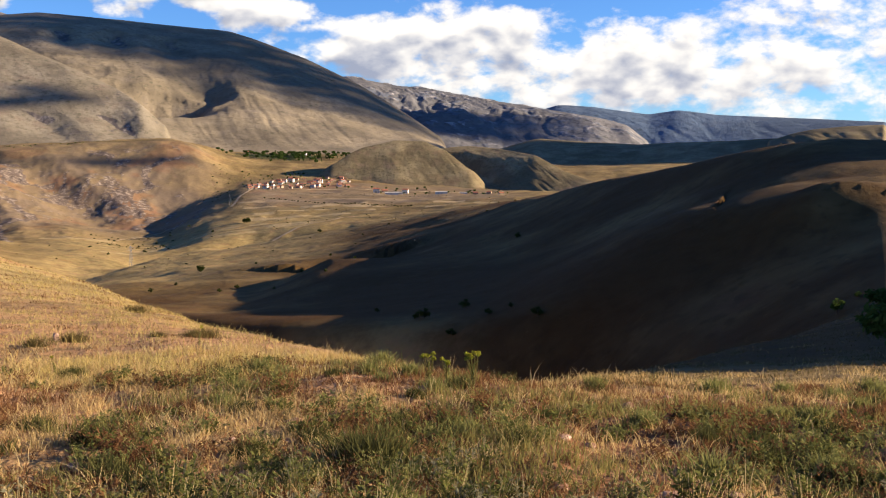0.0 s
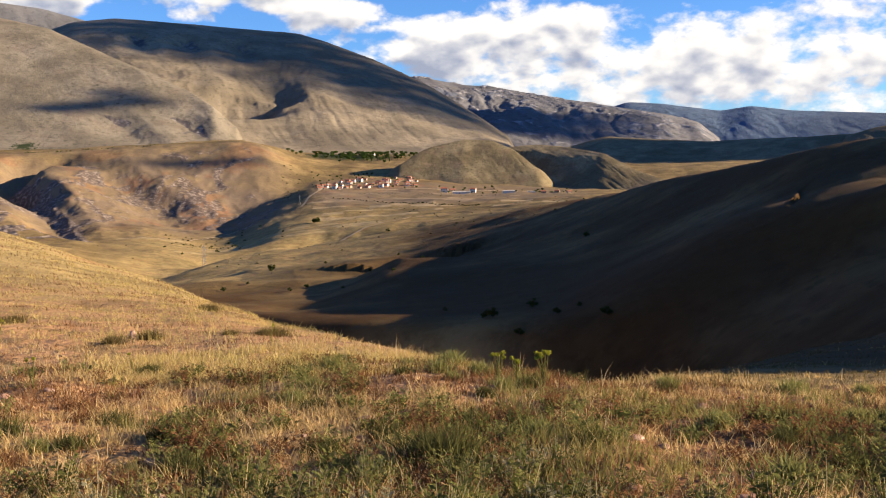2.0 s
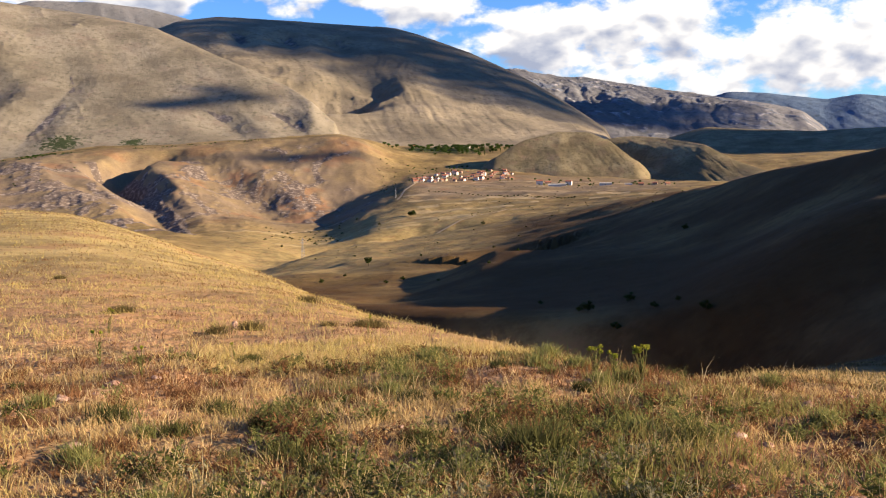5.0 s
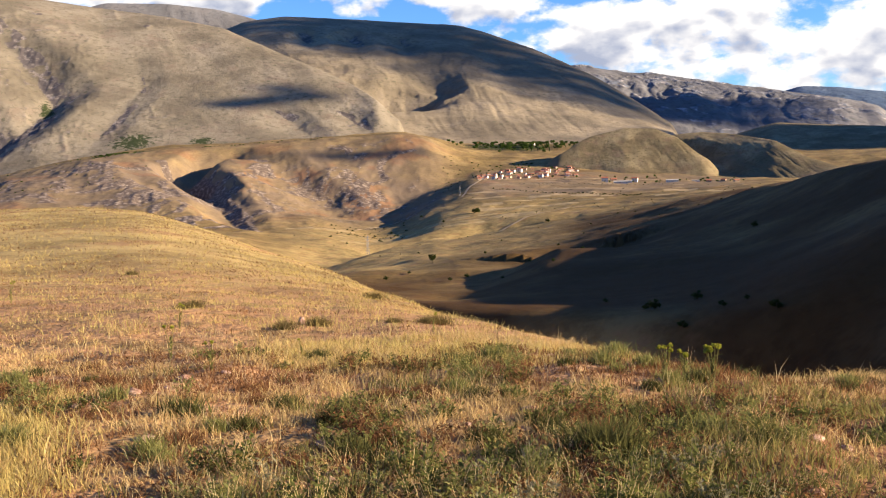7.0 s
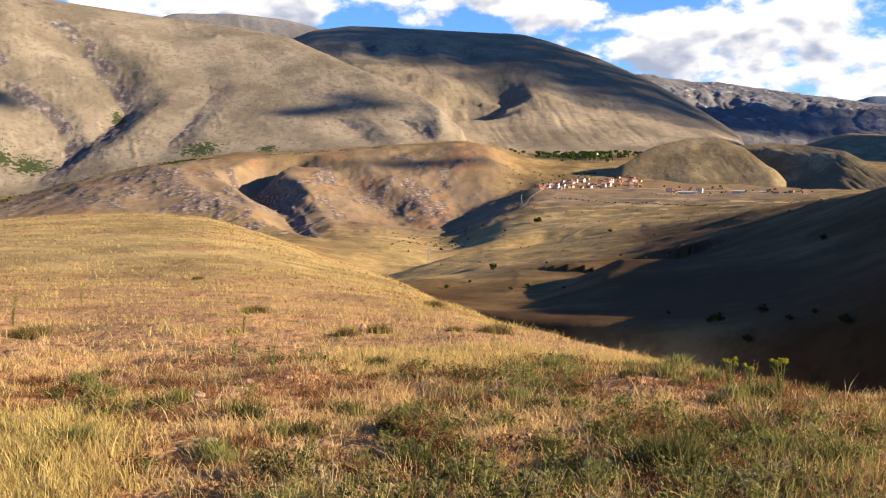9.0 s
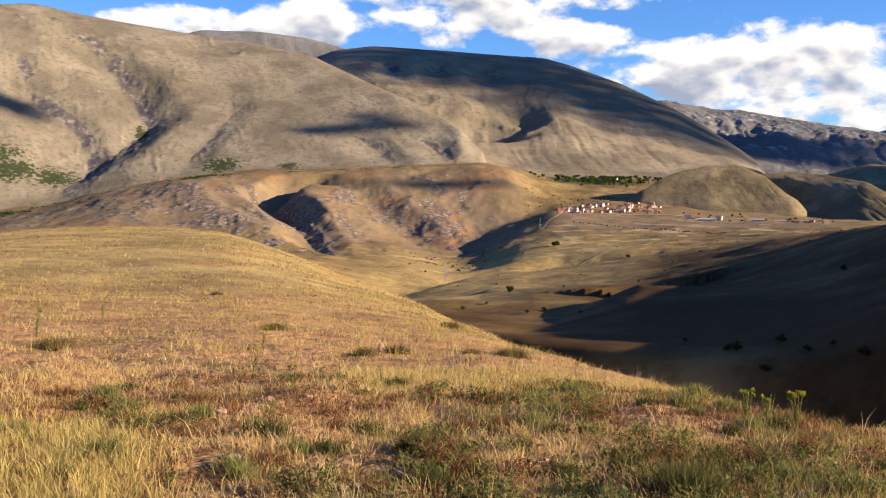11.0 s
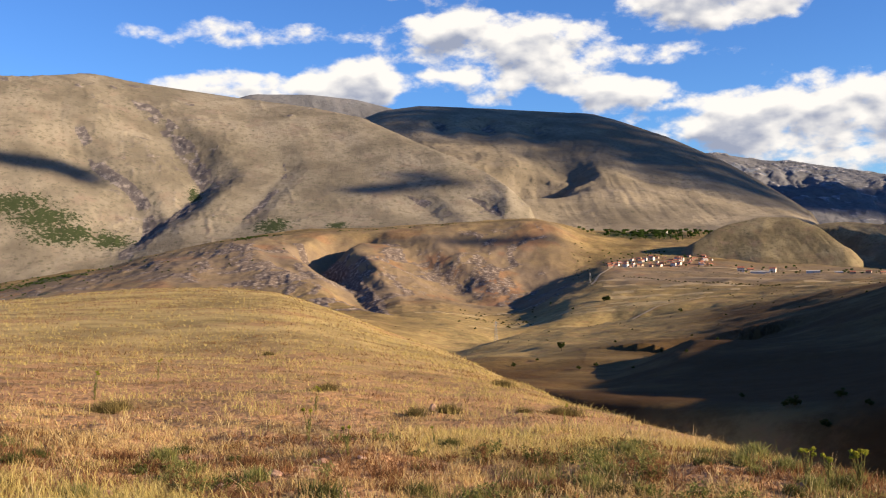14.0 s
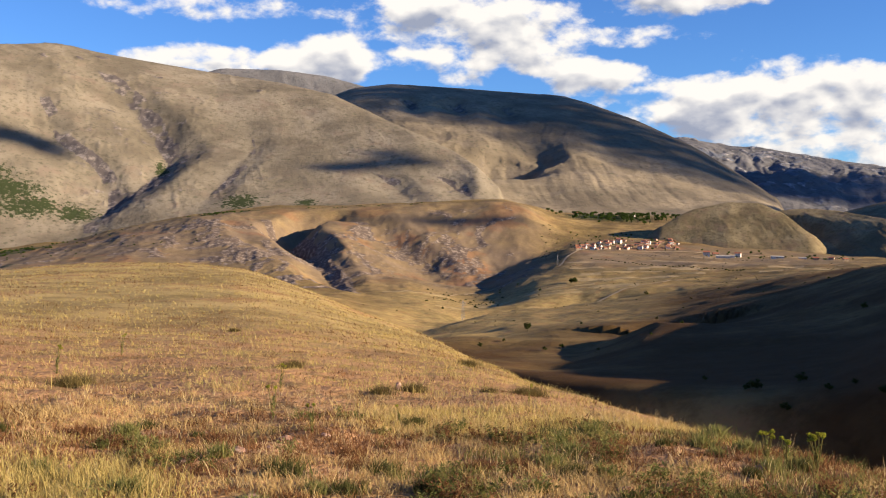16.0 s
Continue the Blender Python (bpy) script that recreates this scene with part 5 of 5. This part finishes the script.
low_white = house("low whitewashed house with a clay tile roof", 9.0, 7.0, 3.2, 1.6, white_wall, tile_roof, 3)
tall_white = house("two-storey white house with a clay tile roof", 10.0, 8.0, 5.8, 1.8, white_wall, tile_roof, 4)
low_stone = house("low rubble-stone house with a clay tile roof", 9.0, 7.0, 3.0, 1.5, stone_wall, tile_roof, 3)
long_barn = house("long pale farm shed with a sheet-metal roof", 26.0, 9.0, 3.6, 1.4, white_wall, sheet_roof, 6, "farm sheds")
pick = random.Random(4)
spots = {"low_white": [], "tall_white": [], "low_stone": []}
for i in range(90):
    b = pick.uniform(-11.3, -5.3)
    low, high = 1690 + 12 * (b + 11.3), 1800 + 14 * (b + 11.3)
    spots[("low_white", "low_stone", "low_stone", "tall_white", "low_stone", "low_stone")[i % 6]].append((round(b, 2), pick.uniform(low, high), pick.uniform(-35, 35), pick.uniform(0.5, 0.85)))
settle(low_white, spots["low_white"] + [(-11.2, 2290, 10, 1.0), (-8.0, 2290, -20, 0.9)])
settle(tall_white, spots["tall_white"] + [(-3.9, 1712, 5, 1.1), (-2.2, 1725, -10, 1.0)])
settle(low_stone, spots["low_stone"] + [(-3.4, 1730, 15, 1.1), (1.9, 1720, 0, 1.0), (3.4, 1715, 20, 0.9), (2.7, 1740, -15, 0.9)])
settle(long_barn, [(-3.0, 1700, 4, 0.9), (-0.1, 1705, 2, 0.8), (-2.6, 1716, -4, 0.6), (1.2, 1712, 3, 0.5)])

# trees: orchards and poplars round the village, a hedge row, scrub on the mountain's foot
orchard = plant("tree", "leafy green tree in the gardens round the village", "tree", 7.0, 3.6, 260, 0.75, 8, 21, poplar_mat, 0.6, 0.4, group="garden trees")
poplar = plant("poplar", "slender green poplar beside the village", "tree", 13.0, 1.7, 240, 0.7, 9, 22, poplar_mat, 0.55, 0.47, group="poplars")
hedge = plant("bush", "dark hedge bush along a field boundary", "bush", 3.2, 2.6, 200, 0.5, 7, 23, bush_mat, 0.5, 0.45, group="hedge row")
scrub = plant("scrub_bush", "low green scrub bush on the dry slope", "bush", 2.6, 2.8, 150, 0.6, 6, 24, poplar_mat, 0.45, 0.45, group="slope scrub")
pick = random.Random(9)
garden = [(pick.gauss(-8.8, 1.7), pick.gauss(2235, 45), pick.uniform(0.9, 1.7)) for i in range(130)]
garden += [(pick.uniform(-6.5, -2.5), pick.gauss(2270, 25), pick.uniform(0.8, 1.5)) for i in range(45)]
garden += [(pick.uniform(-11.6, -4.9), pick.uniform(1720, 1960), pick.uniform(0.4, 0.8)) for i in range(60)]
garden += [(pick.uniform(-4.5, 3.8), pick.uniform(1690, 1790), pick.uniform(0.4, 0.8)) for i in range(34)]
stand_copies(orchard, garden)
stand_copies(poplar, [(pick.gauss(-7.6, 1.4), pick.uniform(2150, 2250), pick.uniform(0.6, 1.0)) for i in range(22)])
row = [(-10.3 + 8.4 * i / 44 + pick.uniform(-0.05, 0.05), 1560 - 190 * i / 44 + pick.uniform(-6, 6), pick.uniform(0.4, 1.0)) for i in range(45)]
row += [(pick.uniform(-20, -15.5), pick.uniform(1150, 1420), pick.uniform(0.3, 0.9)) for i in range(40)]
row += [(pick.uniform(-13.8, -12.2), pick.uniform(1650, 1950), pick.uniform(0.4, 0.9)) for i in range(26)]
row += [(pick.uniform(-10, 0), pick.uniform(1180, 1650), pick.uniform(0.2, 0.6)) for i in range(22)]
row += [(pick.uniform(-24, 6), pick.uniform(620, 1680), pick.uniform(0.15, 0.5)) for i in range(110)]
row += [(-19.5 + 3.6 * i / 22 + pick.uniform(-0.06, 0.06), 1290 - 60 * i / 22, pick.uniform(0.3, 0.7)) for i in range(23)]
row += [(-8.8 + 9.0 * i / 34 + pick.uniform(-0.06, 0.06), 1640 + 20 * i / 34, pick.uniform(0.2, 0.6)) for i in range(35)]
stand_copies(hedge, row)
patches = [(pick.gauss(-43.5, 1.8), pick.gauss(2060, 50), pick.uniform(0.6, 1.5)) for i in range(110)]
patches += [(pick.gauss(-31.9, 0.7), pick.gauss(2060, 35), pick.uniform(0.5, 1.3)) for i in range(70)]
patches += [(pick.uniform(-27, -20), pick.gauss(2060, 12), pick.uniform(0.4, 0.9)) for i in range(40)]
patches += [(pick.uniform(-46, -30), pick.uniform(1650, 2050), pick.uniform(0.4, 0.9)) for i in range(70)]
stand_copies(scrub, patches)


# dirt tracks
def track(name, label, bends, width, mat=dirt_mat):
    pts = [Vector((d * math.sin(radians(b)), d * math.cos(radians(b)), 0)) for b, d in bends]
    v, f = [], []
    for a, b in zip(pts, pts[1:]):
        steps = max(2, int((b - a).length / 6))
        side = (b - a).cross(Vector((0, 0, 1))).normalized() * width / 2
        for s in range(steps):
            p = a.lerp(b, s / steps)
            for q in (p - side, p - side * 0.3, p + side * 0.3, p + side):
                bb, dd = math.degrees(math.atan2(q.x, q.y)), math.hypot(q.x, q.y)
                v.append((q.x, q.y, ground_at(bb, dd) + min(1.0, 0.0008 * dd)))
    for i in range(len(v) // 4 - 1):
        for s in range(3):
            f.append((4 * i + s, 4 * i + s + 1, 4 * i + s + 5, 4 * i + s + 4))
    return tagged(new(name, mesh_of(name, v, f, mat)), label, "track", kind="structure")


track("track_valley", "pale dirt track along the valley floor", [(-21.8, 1330), (-20.5, 1310), (-18.9, 1330), (-17.5, 1400), (-15.6, 1500)], 3.5)
track("track_slope", "pale dirt track below the steep bank", [(-18.4, 985), (-17.6, 975), (-16.6, 978), (-15.0, 1000), (-12.0, 1040), (-8.0, 1120), (-5.0, 1230)], 3)
track("track_village", "dirt lane climbing to the village", [(-12.2, 1480), (-11.9, 1560), (-11.4, 1640), (-11.0, 1690), (-9.0, 1705), (-6.0, 1730), (-3.0, 1740), (0.5, 1750), (3.8, 1760)], 4)


# power-line mast
def mast(height):
    thing = tagged(new("power_mast"), "slim lattice steel power mast in the valley", "mast", "power masts")
    for sx, sy in ((-1, -1), (1, -1), (1, 1), (-1, 1)):
        v, f = tube([(sx * 1.3, sy * 1.3, -0.5), (sx * 0.35, sy * 0.35, height)], [0.12, 0.09], 5)
        child("leg", mesh_of("leg", v, f, steel_mat), thing)
    bm = bmesh.new()
    for i in range(9):
        z0, z1 = height * i / 9, height * (i + 1) / 9
        a0, a1 = 1.3 - 0.95 * i / 9, 1.3 - 0.95 * (i + 1) / 9
        for (ax, ay), (bx, by) in (((-1, -1), (1, -1)), ((1, -1), (1, 1)), ((1, 1), (-1, 1)), ((-1, 1), (-1, -1))):
            p, q = Vector((ax * a0, ay * a0, z0)), Vector((bx * a1, by * a1, z1))
            up = Vector((0, 0, 0.09))
            bm.faces.new([bm.verts.new(c) for c in (p - up, q - up, q + up, p + up)])
    part("lattice", bm, steel_mat, thing)
    for z in (0.80, 0.90):
        bm = bmesh.new()
        box_into(bm, -3.2, 3.2, -0.12, 0.12, height * z, height * z + 0.22)
        part("crossarm", bm, steel_mat, thing)
    return thing


pylon = mast(20.0)
stand_copies(pylon, [(-17.80, 869.8, 1.0), (-12.3, 1530, 0.8)])


# ---- clouds added up-sun, high on the right beyond the view, so that their shadows lie on the mountains ----
def vapour_material(name, density):
    m = bpy.data.materials.new(name)
    m.use_nodes = True
    k = Nodes(m.node_tree)
    white, clear_air, blend = k.add("ShaderNodeBsdfDiffuse"), k.add("ShaderNodeBsdfTransparent"), k.add("ShaderNodeMixShader")
    white.inputs[0].default_value = (0.8, 0.8, 0.8, 1.0)
    blend.inputs[0].default_value = density
    k.put(blend.inputs[1], clear_air.outputs[0])
    k.put(blend.inputs[2], white.outputs[0])
    k.put(k.add("ShaderNodeOutputMaterial").inputs[0], blend.outputs[0])
    return m


thin_vapour, dense_vapour = vapour_material("thin_cloud", 0.24), vapour_material("cloud", 0.6)


def cumulus(lumps, mat):
    """A cloud of overlapping puffs. lumps: bearing, distance and height of the ground that it shades, and the puff's radius."""
    bm = bmesh.new()
    for b, d, z, radius in lumps:
        at = Vector((d * math.sin(radians(b)), d * math.cos(radians(b)), z)) + sun_dir * 5000
        made = bmesh.ops.create_icosphere(bm, subdivisions=3, radius=1.0)["verts"]
        for v in made:
            p = v.co.copy()
            k = radius * (1 + 0.35 * noise.noise(p * 1.7 + at * 0.01) + 0.15 * noise.noise(p * 4.0 + at * 0.02))
            v.co = at + p * k
    mesh = bpy.data.meshes.new("cloud")
    bm.to_mesh(mesh)
    bm.free()
    mesh.materials.append(mat)
    return tagged(new("cloud", mesh), "white cumulus cloud beyond the view, added to shade the hills", "cloud", "cumulus clouds", kind="structure")


def shade(name, line, radius, rows=1, near=0):
    """Puffs whose shadows begin at a line on a mountain, given by bearing and height angle, and go up from it."""
    bears, dist, z = SHAPES[name]
    puffs = []
    for b, angle in line:
        start = meet(bears, dist, z, b, angle, 0, near)
        c = int(np.clip(np.searchsorted(bears, b), 1, len(bears) - 1))
        for i in range(rows):
            d = start + radius * (0.9 + 1.1 * i)
            if d > dist[-1, c] + 0.3 * radius:
                break
            puffs.append((b, d, float(np.interp(d, dist[:, c], z[:, c])), radius))
    return puffs


DARK_EDGE = [(-27.5, 6.2), (-25.6, 6.0), (-23.9, 5.6), (-22.2, 5.0), (-20.8, 5.0), (-19.2, 5.2), (-17.9, 5.3), (-16.6, 5.2), (-15.2, 4.85), (-13.7, 4.4), (-12.2, 4.0), (-10.9, 3.5),
             (-9.6, 3.05), (-8.3, 2.7), (-7.0, 2.3), (-5.7, 1.95), (-4.4, 1.6), (-3.1, 1.2), (-1.8, 0.85), (-0.6, 0.5)]
cumulus(shade("mountain_dark", DARK_EDGE[::2], 150, 6), thin_vapour)
cumulus(shade("mountain_grassy", [(-25.6, 2.1), (-24.9, 2.15), (-24.2, 2.2), (-23.5, 2.3), (-22.8, 2.45)], 24), dense_vapour)
cumulus(shade("mountain_grassy", [(-22.3, 3.1), (-21.6, 2.9), (-20.9, 2.7), (-20.2, 2.5)], 22), dense_vapour)
cumulus(shade("mountain_grassy", [(-45.2, 3.7), (-44.2, 3.6), (-43.2, 3.5), (-42.2, 3.35), (-41.2, 3.1), (-40.4, 2.9)], 36), dense_vapour)
cumulus([(-19.5, 1900, -22, 22), (-17.5, 1905, -20, 24), (-15.8, 1915, -22, 20)], dense_vapour)
# added cloud, out of view, darkens a flank that should lie in its own shade
cumulus(shade("hill_shaded", [(3.5, -1.2), (5.0, -1.1), (6.6, -1.1), (8.2, -1.0), (9.8, -1.0), (11.4, -0.9), (13.0, -0.9), (14.6, -0.8), (16.2, -0.7), (17.8, -0.6)], 95, 3), dense_vapour)
cumulus(shade("mountain_rocky", [(-6.5, 1.6), (-5.2, 1.2), (-4.0, 0.9), (-2.8, 0.8), (-1.5, 0.7), (-0.2, 0.7), (1.2, 0.6), (2.6, 0.5), (4.0, 0.45)], 105, 3), thin_vapour)
